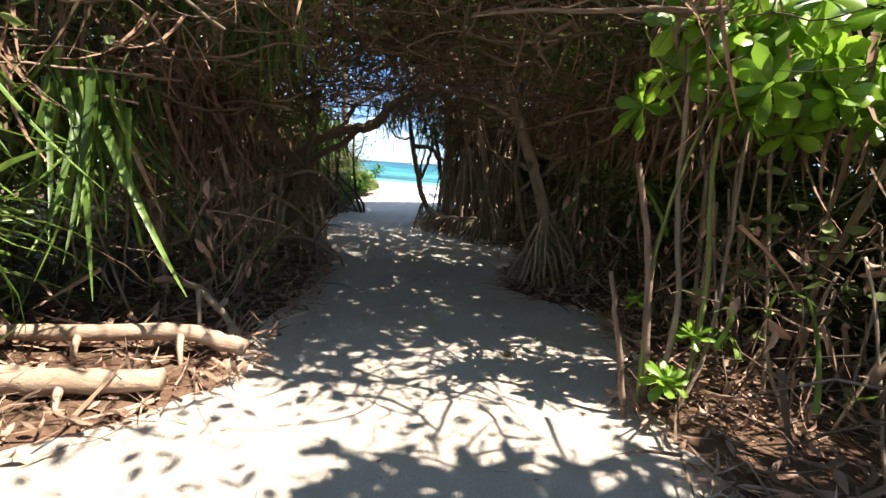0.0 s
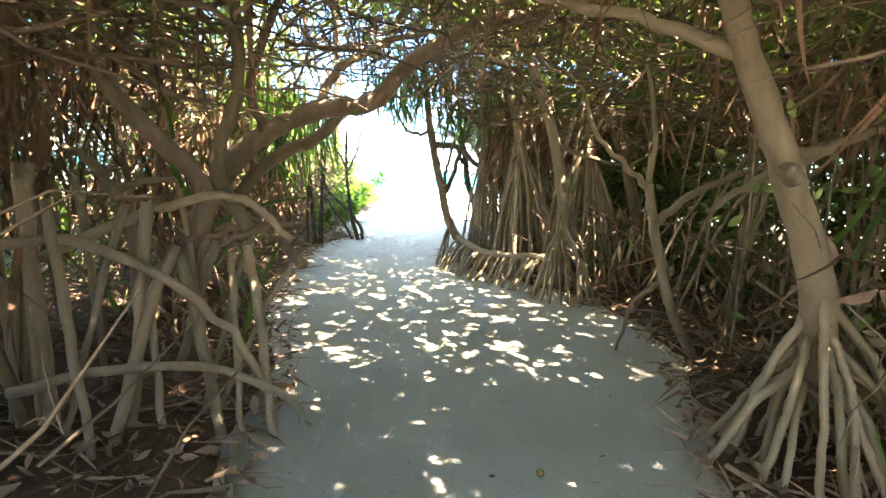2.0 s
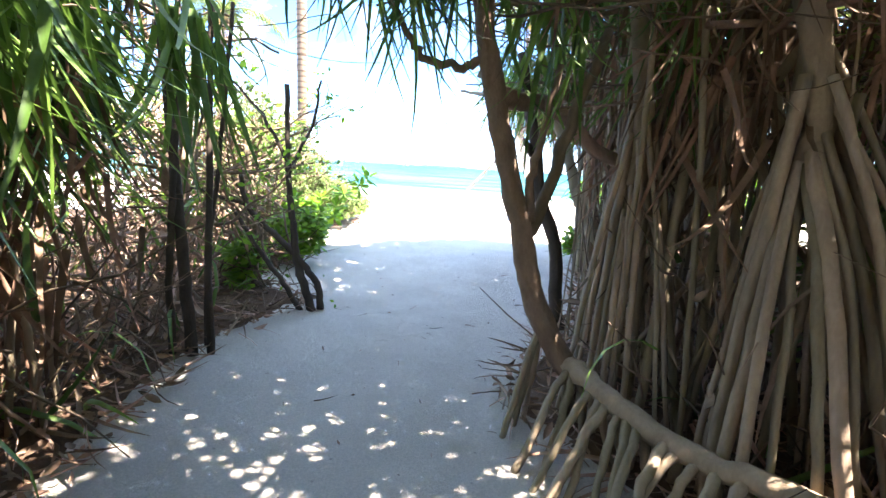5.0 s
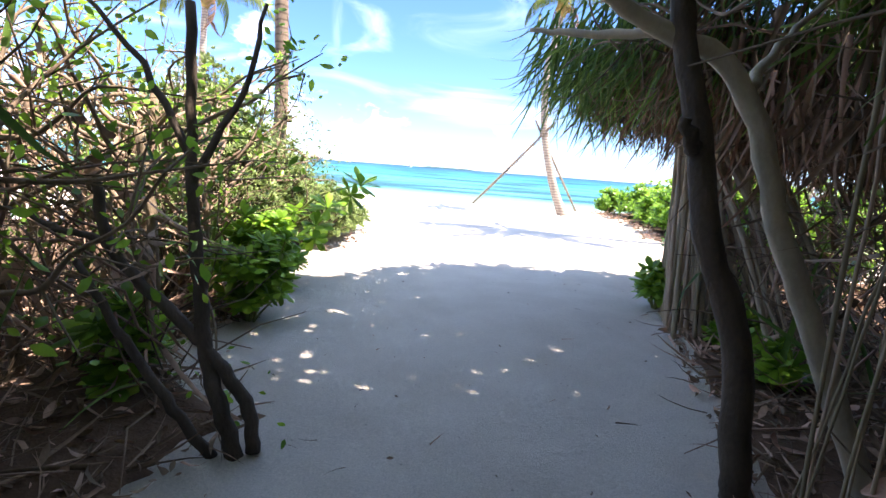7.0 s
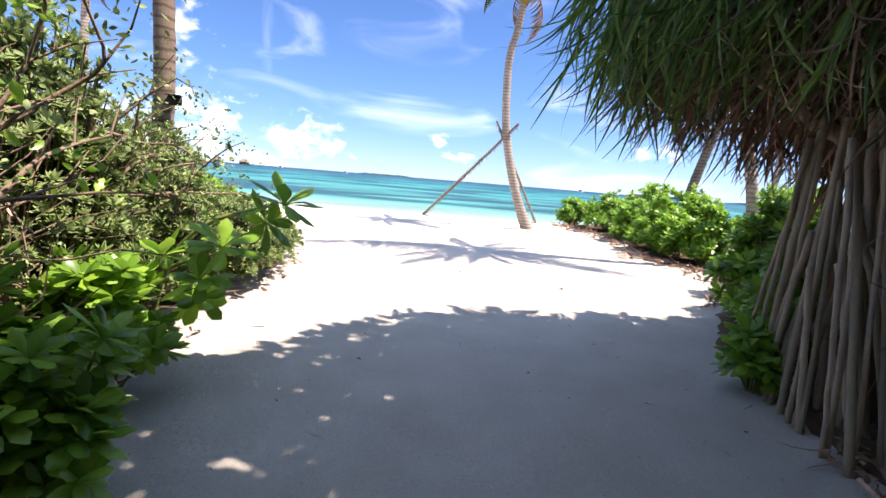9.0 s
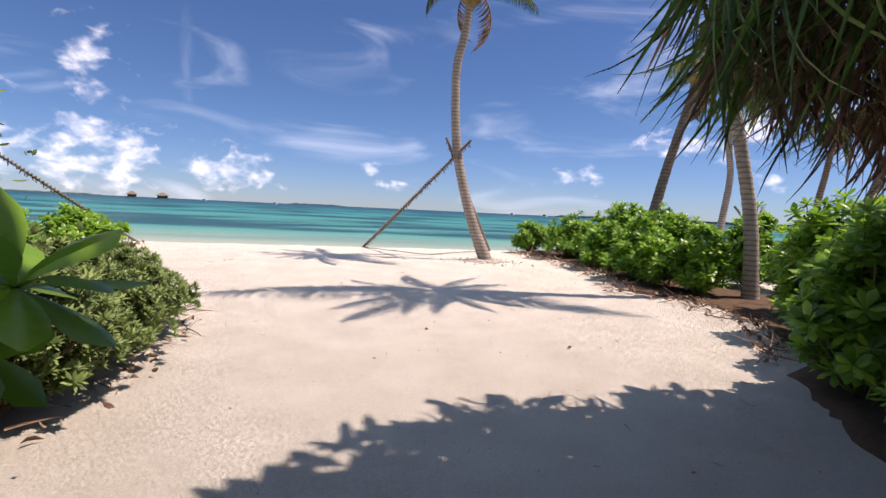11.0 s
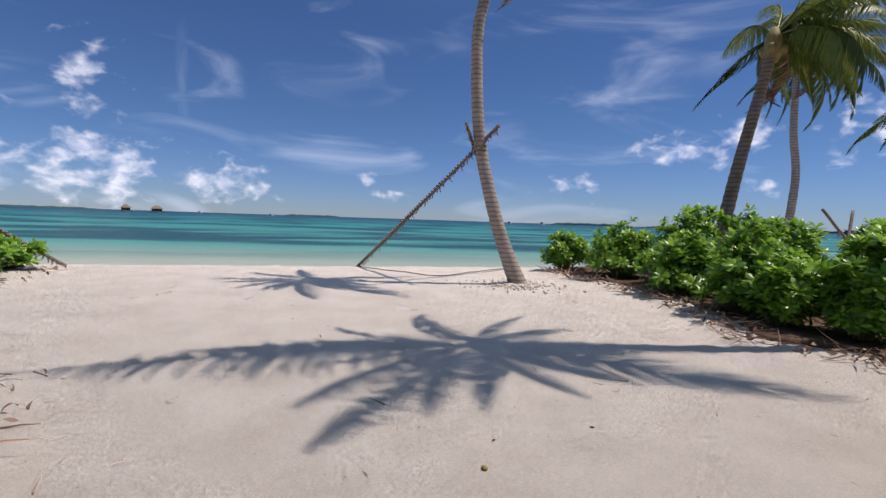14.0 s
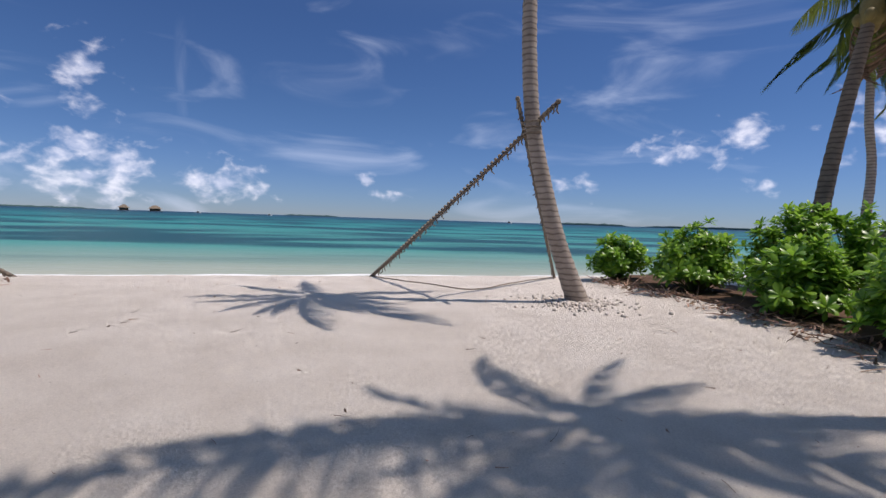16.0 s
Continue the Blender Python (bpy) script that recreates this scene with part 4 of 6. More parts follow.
canopy, brown = Shape(), Shape()
lv = [[], [], [], []]
bl = [[], []]
ov = [[], []]
for i in range(15000):
    y = R.uniform(-13.5, 2.6)
    x = R.uniform(-4.5, 6.0)
    if y > 1.0 and -1.3 < x < 0.45:
        continue
    if (sun_hole(x, y) and R.random() < 0.93) or (side_hole(x, y) and R.random() < (0.75 if y > -1 else 0.45)):
        continue
    z = roof_z(x, y) + 0.42 + R.random() ** 1.4 * 1.4
    d = (R.gauss(0, 0.7), R.gauss(0, 0.7), R.uniform(-0.7, 0.8))
    lv[i % 4].append(turn_to(d, R.uniform(0, 6), R.uniform(0.4, 0.8), (x, y, z)))
    if i % 2 == 0:
        ov[i % 4 // 2].append(turn_to((R.gauss(0, 1), R.gauss(0, 1), R.gauss(0, 0.6)), R.uniform(0, 6), R.uniform(0.9, 1.8), (x + R.gauss(0, 0.2), y + R.gauss(0, 0.2), z + R.uniform(0, 0.8))))
    if i % 3 == 0:
        bl[i % 2].append(turn_to((R.gauss(0, 0.35), R.gauss(0, 0.35), -1), R.uniform(0, 6), R.uniform(0.35, 0.8), (x, y, roof_z(x, y) + R.uniform(0.15, 0.6))))
for k in range(4):
    scatter(canopy, STRAPS[k], lv[k])
for k in range(2):
    scatter(canopy, OVAL[k], ov[k])
    scatter(brown, STRAPS[k], bl[k])
top = Shape()
tm = [[], []]
for i in range(54600):
    y, x = R.uniform(-15, 2.6), R.uniform(-5.5, 8.5)
    if i > 52000:
        y, x = R.uniform(-8.1, -4.6), R.uniform(0.6, 5.2)
    elif i > 40000 and -1.5 < x - 1.6 - tunnel_mid(y) < 1.5:
        continue
    gap = sun_hole(x, y)
    if (gap and R.random() < 0.8) or (side_hole(x, y) and R.random() < (0.92 if y > -1 else 0.65)):
        continue
    if noise.noise((x * 2.3, y * 2.3, 31)) + 0.45 * noise.noise((x * 0.7, y * 0.7, 8)) > (0.85 if y < -5.2 else 0.55 if y < -0.5 else 0.8):
        continue
    tm[i % 2].append(turn_to((R.gauss(0, 1), R.gauss(0, 1), R.gauss(0, 0.35)), R.uniform(0, 6), R.uniform(0.7, 1.3) if gap else R.uniform(1.6, 2.9), (x, y, max(roof_z(x, y), 2.5) + 1.3 + R.random() * 1.3)))
for k in range(2):
    scatter(top, OVAL[k], tm[k])
stuff("canopy_top_leaves", top, SHADELEAF, "thick layer of broad leaves closing the canopy", "foliage")
stuff("canopy_foliage", canopy, SHADELEAF, "dense green foliage roof above the path", "foliage")
stuff("hanging_dead_leaves", brown, THATCH, "brown dead leaves hanging under the canopy", "dead leaves")

twigs = Shape()
for i in range(3600):
    y = R.uniform(-12.5, 2.2)
    x = R.uniform(-3.2, 4.6)
    z = roof_z(x, y) + R.uniform(-0.05, 0.55)
    a = R.uniform(0, 6.283)
    ln = R.uniform(0.5, 1.5)
    p = [Vector((x, y, z))]
    for k in range(3):
        a += R.gauss(0, 0.5)
        p.append(p[-1] + Vector((math.cos(a), math.sin(a), R.gauss(0, 0.25))) * ln / 3)
    if (y > 0.8 and -1.4 < x < 0.4) or sun_hole(x, y) or (side_hole(x, y) and i % 2):
        continue
    r = R.choice((0.004, 0.005, 0.006, 0.008, 0.010, 0.013, 0.02))
    c, rr = limb(p, r, r * 0.5, 5, 3, 0, 0.01)
    twigs.tube(c, rr, 5, 0, False)
stuff("canopy_branches", twigs, STICK, "tangle of dry brown branches under the canopy", "branches")


def thicket(name, side, y0, y1, near, deep, z1, count, mats, seed, mound=0.0):
    """Undergrowth beside the path: sticks, dead leaves and green straps, thick from the ground up."""
    r = random.Random(seed)
    sticks, dry, straps = Shape(), Shape(), Shape()
    a, b, c = [[] for _ in STICKS], [[] for _ in DRYLEAF], [[] for _ in STRAPS]
    for i in range(count):
        y = r.uniform(y0, y1)
        o = near + r.random() ** 1.3 * deep
        x, y, z = edge_point(side, y, o)
        if side < 0 and ((-9.5 < y < -7.7 and o < 1.6) or (-6.2 < y < -4.0 and o < 1.7)):
            continue
        h = r.random() ** 1.5 * min(z1, 0.25 + o * 1.7)
        k = r.random()
        if k < mats[0]:
            a[i % 4].append(turn_to((r.gauss(0, 0.6), r.gauss(0, 0.6), r.uniform(-0.2, 1)), r.uniform(0, 6), r.uniform(0.3, 1.0), (x, y, z + h)))
        elif k < mats[1]:
            b[i % len(b)].append(turn_to((r.gauss(0, 0.5), r.gauss(0, 0.5), -0.8), r.uniform(0, 6), r.uniform(0.7, 1.5), (x, y, z + h + 0.2)))
        else:
            c[i % 4].append(turn_to((r.gauss(0, 0.5), r.gauss(0, 0.5), 0.8), r.uniform(0, 6), r.uniform(0.5, 1.1), (x, y, z + h)))
    for k in range(4):
        scatter(sticks, STICKS[k], a[k])
        scatter(straps, STRAPS[k], c[k])
    for k in range(len(b)):
        scatter(dry, DRYLEAF[k], b[k])
    stuff(name + "_sticks", sticks, STICK, "tangle of dry sticks in the thicket", "sticks")
    stuff(name + "_dead_leaves", dry, LITTER, "brown dead leaves caught in the thicket", "dead leaves")
    if straps.n:
        stuff(name + "_leaves", straps, STRAP, "green strap leaves in the thicket", "foliage")


thicket("west_thicket", -1, -12, 1.8, 0.25, 2.6, 2.6, 5200, (0.45, 0.92), 1)
thicket("east_thicket", 1, -12, 2.2, 0.45, 3.0, 1.1, 3200, (0.36, 0.95), 2)
thicket("west_scrub", -1, 2.6, 6.2, 0.4, 2.4, 2.0, 2400, (0.55, 0.95), 3)
thicket("east_scrub", 1, 2.6, 7.0, 0.5, 2.5, 1.6, 1500, (0.5, 0.95), 4)


def leaf_wall(name, side, y0, y1, off, z1, count, seed, templates, mat, label, size=(0.6, 1.2), deep=1.2):
    """Thick foliage behind the thicket."""
    r = random.Random(seed)
    s = Shape()
    m = [[] for _ in templates]
    for i in range(count):
        y = r.uniform(y0, y1)
        x, y, z = edge_point(side, y, off + r.random() * deep)
        h = r.uniform(0, z1)
        m[i % len(m)].append(turn_to((r.gauss(0, 0.7), r.gauss(0, 0.7), r.uniform(-0.8, 0.8)), r.uniform(0, 6), r.uniform(*size), (x, y, z + h)))
    for k in range(len(m)):
        scatter(s, templates[k], m[k])
    stuff(name, s, mat, label, "foliage")


leaf_wall("west_foliage", -1, -14, 2.5, 2.2, 4.0, 5500, 5, STRAPS, SHADELEAF, "dense dark foliage behind the thicket")
leaf_wall("east_deep_foliage", 1, -12, 3.0, 2.2, 2.8, 9500, 9, STRAPS, SHADELEAF, "dense dark foliage deep in the thicket", (0.6, 1.1), 1.6)
leaf_wall("east_foliage", 1, -14, 3.5, 2.6, 4.0, 12000, 6, STRAPS, SHADELEAF, "dense dark foliage behind the thicket", deep=2.6)


def closing_hedge(name, y, x0, x1, count, seed):
    s = Shape()
    r = random.Random(seed)
    m = [[], [], [], []]
    for i in range(count):
        m[i % 4].append(turn_to((r.gauss(0, 0.7), r.gauss(0, 0.7), r.uniform(-0.8, 0.8)), r.uniform(0, 6), r.uniform(0.7, 1.2), (r.uniform(x0, x1), y + r.uniform(-0.8, 0.8), r.uniform(0, 3.8))))
    for k in range(4):
        scatter(s, STRAPS[k], m[k])
    stuff(name, s, SHADELEAF, "foliage closing the path behind", "foliage")


closing_hedge("hedge_behind", -15.5, -5, 7, 3000, 8)


def strap_clump(at, label, count, size, seed, drop=0.0, wide=0.6):
    """A cluster of screw-pine heads with arching green straps on a short branch."""
    r = random.Random(seed)
    t = thing("strap_leaf_clump", at, label, "screw pine leaves", "strap-leaved clumps")
    s = Shape()
    a = Vector(at)
    for i in range(count):
        q = a + Vector((r.gauss(0, wide), r.gauss(0, wide), r.gauss(0, wide * 0.5)))
        if drop < 0.6:
            scatter(s, PANDAN[i % 3], [turn_to((r.gauss(0, 0.5), r.gauss(0, 0.5), 1 - 2 * drop), r.uniform(0, 6), size * r.uniform(0.8, 1.15), q)])
            continue
        for k in range(2):
            scatter(s, STRAPS[k], [turn_to((r.gauss(0, 0.2), r.gauss(0, 0.2), -1), r.uniform(0, 6), size * r.uniform(0.6, 1.15), q + Vector((r.gauss(0, 0.12), r.gauss(0, 0.12), r.gauss(0, 0.1)))) for _ in range(18)])
    world_part("foliage", s, STRAP, t)
    side = 1.0 if a.x > tunnel_mid(a.y) else -1.0
    branch(t, [a + Vector((side * 1.1, 0.1, 0.3)), a + Vector((side * 0.5, 0.0, 0.35)), a + Vector((0, 0, 0.1))], 0.045, 0.03, BARK, "stem")
    return t


strap_clump((-1.75, -8.2, 1.9), "drooping green strap leaves beside the path", 11, 1.2, 1, 0.8, 0.45)
strap_clump((-1.9, -8.9, 1.0), "drooping green strap leaves beside the path", 6, 1.0, 2, 0.2, 0.4)
strap_clump((-0.4, -7.0, 3.0), "green strap leaves hanging from the canopy", 5, 0.9, 3, 0.9, 0.4)
strap_clump((-2.05, 0.3, 2.35), "long green strap leaves hanging at the tunnel's mouth", 18, 1.1, 4, 0.95, 0.33)
strap_clump((-2.2, -0.6, 2.4), "long green strap leaves hanging at the tunnel's mouth", 14, 1.1, 5, 0.95, 0.4)
strap_clump((0.1, 0.9, 3.0), "green strap leaves hanging over the tunnel's mouth", 5, 0.8, 6, 0.7, 0.4)
strap_clump((1.3, 0.8, 3.3), "green strap leaves above the tunnel's mouth", 8, 0.9, 7, 0.6, 0.6)
strap_clump((4.6, -5.5, 1.6), "green strap leaves deep in the thicket", 8, 1.0, 8, 0.3, 0.7)
strap_clump((4.2, 3.6, 2.6), "dark strap leaves above the roots", 9, 1.0, 9, 0.5, 0.6)
strap_clump((2.6, 3.4, 3.2), "dark strap leaves above the leaning trunks", 9, 1.0, 10, 0.5, 0.6)


def hanging_brown(name, boxes, seed):
    r = random.Random(seed)
    s = Shape()
    m = [[], [], [], []]
    i = 0
    for x0, x1, y0, y1, z0, z1, n in boxes:
        for _ in range(n):
            m[i % 4].append(turn_to((r.gauss(0, 0.25), r.gauss(0, 0.25), -1), r.uniform(0, 6), r.uniform(0.4, 1.0), (r.uniform(x0, x1), r.uniform(y0, y1), r.uniform(z0, z1))))
            i += 1
    for k in range(4):
        scatter(s, STRAPS[k % 2], m[k])
    stuff(name, s, THATCH, "long brown dead leaves hanging in bunches", "dead leaves")


hanging_brown("dead_leaf_bunches", ((-1.7, -0.8, -7.4, -5.6, 1.5, 2.7, 320), (-2.6, -1.3, -5.0, -3.4, 1.2, 2.5, 350), (-2.6, -1.5, -2.6, 0.4, 0.8, 2.0, 600), (2.9, 4.4, -8.5, -3.0, 1.9, 2.8, 320),
                                    (1.3, 2.6, 0.0, 1.6, 1.7, 2.6, 350), (-2.2, -1.2, -9.6, -7.6, 1.8, 2.8, 260), (2.0, 3.4, 2.6, 4.4, 1.8, 2.8, 350)), 4)

# ---- litter on the ground ----


def litter(name, side, y0, y1, reach, count, seed):
    r = random.Random(seed)
    s = Shape()
    m = [[] for _ in DRYLEAF]
    for i in range(count):
        x, y, z = edge_point(side, r.uniform(y0, y1), -0.05 + r.random() ** 1.2 * reach)
        a = r.uniform(0, 6.283)
        m[i % len(m)].append(turn_to((math.cos(a), math.sin(a), r.gauss(0.05, 0.22)), r.uniform(0, 6), r.uniform(0.4, 0.95), (x, y, z + r.uniform(0.03, 0.09))))
    for k in range(len(m)):
        scatter(s, DRYLEAF[k], m[k])
    stuff(name, s, LITTER, "brown dead leaves lying on the leaf mould", "leaf litter")
    s = Shape()
    m = [[] for _ in STICKS]
    for i in range(count // 5):
        x, y, z = edge_point(side, r.uniform(y0, y1), 0.22 + r.random() * reach)
        a = r.uniform(0, 6.283)
        m[i % 4].append(turn_to((math.cos(a), math.sin(a), r.gauss(0.03, 0.12)), 0, r.uniform(0.15, 0.5), (x, y, z + r.uniform(0.05, 0.12))))
    for k in range(4):
        scatter(s, STICKS[k], m[k])
    stuff(name + "_twigs", s, STICK, "dry twigs lying among dead leaves", "twigs")


litter("west_litter", -1, -11, 4.5, 1.8, 4200, 11)
litter("east_litter", 1, -11, 5.0, 2.2, 5200, 12)
litter("beach_litter_east", 1, 8.5, 19, 0.5, 700, 13)
litter("beach_litter_west", -1, 5.0, 19, 0.5, 160, 14)
crumbs = Shape()
m = [[] for _ in DRYLEAF]
for i in range(520):
    y = R.uniform(-10, 20)
    x = R.uniform(left_edge(y), right_edge(y))
    a = R.uniform(0, 6.283)
    m[i % len(m)].append(turn_to((math.cos(a), math.sin(a), 0.05), R.uniform(0, 6), R.uniform(0.08, 0.34), (x, y, ground_z(x, y) + 0.012)))
for k in range(len(m)):
    scatter(crumbs, DRYLEAF[k], m[k])
stuff("fallen_leaf_bits", crumbs, LITTER, "small fallen leaf bits on the sand", "leaf litter")


def fallen_log(pts, r0, r1, label):
    t = tagged(new("fallen_log", None), label, "log", "logs beside the path")
    t.matrix_world = Matrix.Translation(pts[0])
    c, rr = limb(pts, r0, r1, 10, 6, 0, 0.008)
    world_part("log", Shape().tube(c, rr, 10, 0.06), LOGWOOD, t)
    for k in (len(c) // 3, 2 * len(c) // 3):
        q = c[k]
        world_part("root_stub", Shape().tube(*limb([q, q + Vector((0.05, -0.12, -0.06)), q + Vector((0.1, -0.2, -q.z + 0.01))], 0.03, 0.012, 6, 3), 6, 0.05), LOGWOOD, t)


fallen_log([(-1.55, -8.35, 0.20), (-0.95, -8.3, 0.23), (-0.3, -8.22, 0.25), (0.12, -8.2, 0.16)], 0.055, 0.06, "pale dry log lying across dead leaves")
fallen_log([(-1.3, -8.9, 0.27), (-0.95, -8.88, 0.17), (-0.6, -8.88, 0.18), (-0.1, -8.8, 0.2)], 0.10, 0.06, "thick gnarled pale root at the sand's edge")
fallen_log([(-0.9, -7.4, 0.4), (-0.5, -7.6, 0.38), (-0.1, -7.9, 0.2), (0.02, -8.0, 0.08)], 0.03, 0.022, "bent pale branch over dead leaves")


def nut(x, y, s, label):
    v = Shape()
    bm = bmesh.new()
    bmesh.ops.create_icosphere(bm, subdivisions=2, radius=s)
    for q in bm.verts:
        q.co *= 1 + 0.12 * noise.noise(q.co * 30)
        q.co.z *= 0.85
    v.add([tuple(q.co) for q in bm.verts], [[w.index for w in f.verts] for f in bm.faces])
    bm.free()
    o = tagged(part("seed_husk", v, HUSK), label, "seed husk", "husks on the sand")
    o.matrix_world = Matrix.Translation((x, y, ground_z(x, y) + s * 0.6))


nut(2.02, -7.57, 0.03, "small brown seed husk on the sand")
nut(1.35, -5.15, 0.02, "small brown seed husk on the sand")
nut(0.9, 10.35, 0.02, "small brown seed husk on the sand")
nut(2.3, 9.4, 0.018, "small brown seed husk on the sand")

# ---- shrubs ----


def leaf_material_shrub(name, at, size, heads, templates, mat, label, category, group, seed, stem_r=0.012, flat=0.85, low=0.12, scale=(0.85, 1.25)):
    """A mounded shrub: stems from one base, each ending in a head of leaves."""
    r = random.Random(seed)
    t = thing(name, at, label, category, group)
    foliage, stems = Shape(), Shape()
    m = [[] for _ in templates]
    sx, sy, sz = size
    for i in range(heads):
        a, e = r.uniform(0, 6.283), math.asin(r.uniform(low, 1) ** 0.8)
        k = r.uniform(0.62, 1.0) if i % 4 else r.uniform(0.35, 0.7)
        lump = 0.78 + 0.35 * noise.noise((math.cos(a) * 1.7 + seed, math.sin(a) * 1.7, e * 2.0))
        q = Vector((math.cos(a) * math.cos(e) * sx * k * lump, math.sin(a) * math.cos(e) * sy * k * lump, (math.sin(e) * k * (0.75 + 0.35 * lump)) * sz + 0.06))
        d = Vector((q.x / sx, q.y / sy, 0.9 * flat + 0.3 * q.z / sz))
        m[i % len(m)].append(turn_to(d, r.uniform(0, 6), r.uniform(*scale), q))
        if i % 3 == 0:
            c, rr = limb([(q.x * 0.12, q.y * 0.12, -0.02), (q.x * 0.45, q.y * 0.45, q.z * 0.4), q], stem_r, stem_r * 0.6, 5, 3)
            stems.tube(c, rr, 5, 0, False)
    for k in range(len(m)):
        scatter(foliage, templates[k], m[k])
    part("foliage", foliage, mat, t)
    tagged(part("stem", stems, GREENSTEM if mat is NAUPAKA else STICK, t), kind="stuff")
    return t


def naupaka(x, y, sx, sy, sz, heads, seed, label="bright green beach shrub with glossy paddle-shaped leaves", templates=None):
    sz, heads = sz * 1.3, int(heads * 1.2)
    return leaf_material_shrub("beach_naupaka", (x, y, ground_z(x, y)), (sx, sy, sz), heads, templates or SCAEVOLA, NAUPAKA, label, "shrub", "beach naupaka shrubs", seed)


# east side of the beach, from the far end to the near end
for k, (x, y, sx, sy, sz, n) in enumerate(((6.35, 19.3, 0.9, 0.8, 0.72, 120), (6.9, 17.6, 1.1, 1.0, 1.02, 190), (7.3, 16.0, 1.1, 1.0, 1.2, 200), (6.4, 15.2, 0.9, 0.9, 0.85, 150), (7.6, 14.2, 1.1, 1.0, 1.12, 190),
                                           (6.3, 13.6, 0.95, 0.9, 0.95, 170), (6.0, 12.9, 0.6, 0.6, 0.7, 90), (6.5, 12.2, 0.75, 0.7, 1.05, 150), (8.4, 12.9, 1.0, 1.0, 1.1, 160), (8.6, 15.8, 1.1, 1.0, 1.2, 150), (9.6, 14.2, 1.2, 1.0, 1.2, 150))):
    naupaka(x, y, sx * 0.97, sy * 0.97, sz * (1.0, 0.92, 1.06)[k % 3], n, 30 + k)
for k, (x, y, sx, sy, sz, n) in enumerate(((6.7, 10.2, 0.9, 0.9, 1.15, 190), (5.6, 9.2, 0.9, 0.8, 1.25, 210), (4.9, 8.2, 0.9, 0.8, 1.25, 210), (4.0, 7.6, 0.75, 0.7, 1.1, 180), (3.45, 6.6, 0.55, 0.55, 0.9, 130), (7.9, 9.4, 1.0, 0.9, 1.3, 150), (6.4, 8.2, 1.0, 0.9, 1.3, 150))):
    naupaka(x, y, sx, sy, sz, n, 50 + k, "dark green beach shrub crowding the shaded sand")
for k, (x, y, s, n) in enumerate(((2.55, 5.9, 0.3, 26), (2.62, 4.4, 0.22, 14), (2.45, 3.6, 0.2, 10), (2.9, 4.7, 0.25, 16))):
    naupaka(x, y, s, s, s * 1.1, n, 70 + k, "low green shrub among prop roots")
# west side
for k, (x, y, sx, sy, sz, n) in enumerate(((-5.6, 17.0, 1.0, 1.1, 0.62, 150), (-5.9, 18.7, 1.1, 0.9, 0.42, 110), (-6.9, 16.0, 1.2, 1.0, 0.68, 120), (-5.9, 14.6, 1.0, 1.0, 0.6, 110), (-7.8, 18.4, 1.2, 0.9, 0.55, 100))):
    naupaka(x, y, sx, sy, sz, n, 80 + k)
for k, (x, y, s, n) in enumerate(((-1.75, 4.4, 0.5, 46), (-2.0, 5.6, 0.5, 40), (-1.85, 2.9, 0.3, 18))):
    naupaka(x, y, s, s, s * 1.3, n, 90 + k, "green shrub with broad glossy leaves at the path edge", SCAEVOLA)


def small_bush(x, y, sx, sy, sz, heads, seed):
    return leaf_material_shrub("small_leaved_bush", (x, y, ground_z(x, y)), (sx, sy, sz), heads, SPRIG, SMALLLEAF, "bushy grey-green shrub with tiny leaves on the sand", "shrub", "small-leaved bushes", seed, 0.008, scale=(1.1, 2.0))


for k, (x, y, sx, sy, sz, n) in enumerate(((-2.4, 8.2, 1.0, 0.9, 1.05, 1600), (-2.4, 9.1, 1.1, 0.95, 0.92, 2000), (-2.5, 10.2, 1.05, 0.95, 0.85, 2000), (-3.0, 11.2, 0.9, 0.9, 0.75, 900), (-3.4, 12.3, 0.9, 0.9, 0.65, 650), (-2.6, 7.2, 0.95, 0.9, 1.7, 1500), (-3.5, 9.4, 1.1, 1.2, 1.9, 1100), (-2.75, 6.0, 0.95, 0.8, 2.3, 2200), (-3.6, 7.4, 1.2, 1.2, 2.7, 1500), (-2.9, 4.9, 0.8, 0.8, 2.0, 1000))):
    small_bush(x, y, sx, sy, sz, n, 110 + k)


def stemmed_shrub(name, label, stems, heads, templates, seed, group=""):
    """Bare upright stems with leafy heads, all in world metres."""
    r = random.Random(seed)
    t = thing(name, stems[0][0][0], label, "shrub", group)
    for pts, rad, mat in stems:
        world_part("stem", Shape().tube(*limb(pts, rad, rad * 0.7, 7, 5, 0, 0.006), 7, 0.06), mat, t)
    f = Shape()
    for i, (q, d, s) in enumerate(heads):
        scatter(f, templates[i % len(templates)], [turn_to(d, r.uniform(0, 6), s, q)])
    world_part("foliage", f, NAUPAKA, t)
    return t


# shrub with large bright leaves at the start, east of the path
hd = []
for i in range(34):
    x = R.uniform(2.65, 4.1)
    hd.append(((x, -8.15 + R.gauss(0, 0.22), 2.6 - 0.9 * R.random() ** 1.2 * (1 if 3.0 < x < 3.6 else 0.75)), (R.gauss(-0.3, 0.5), R.gauss(-0.5, 0.3), 0.3), R.uniform(0.85, 1.25)))
hd += [((3.05, -8.4, 0.55), (0, -0.3, 1), 0.6), ((2.85, -8.55, 0.3), (0.1, -0.4, 1), 0.7), ((2.75, -8.2, 0.7), (-0.2, 0, 1), 0.4), ((3.25, -8.3, 0.5), (0.3, 0, 1), 0.5)]
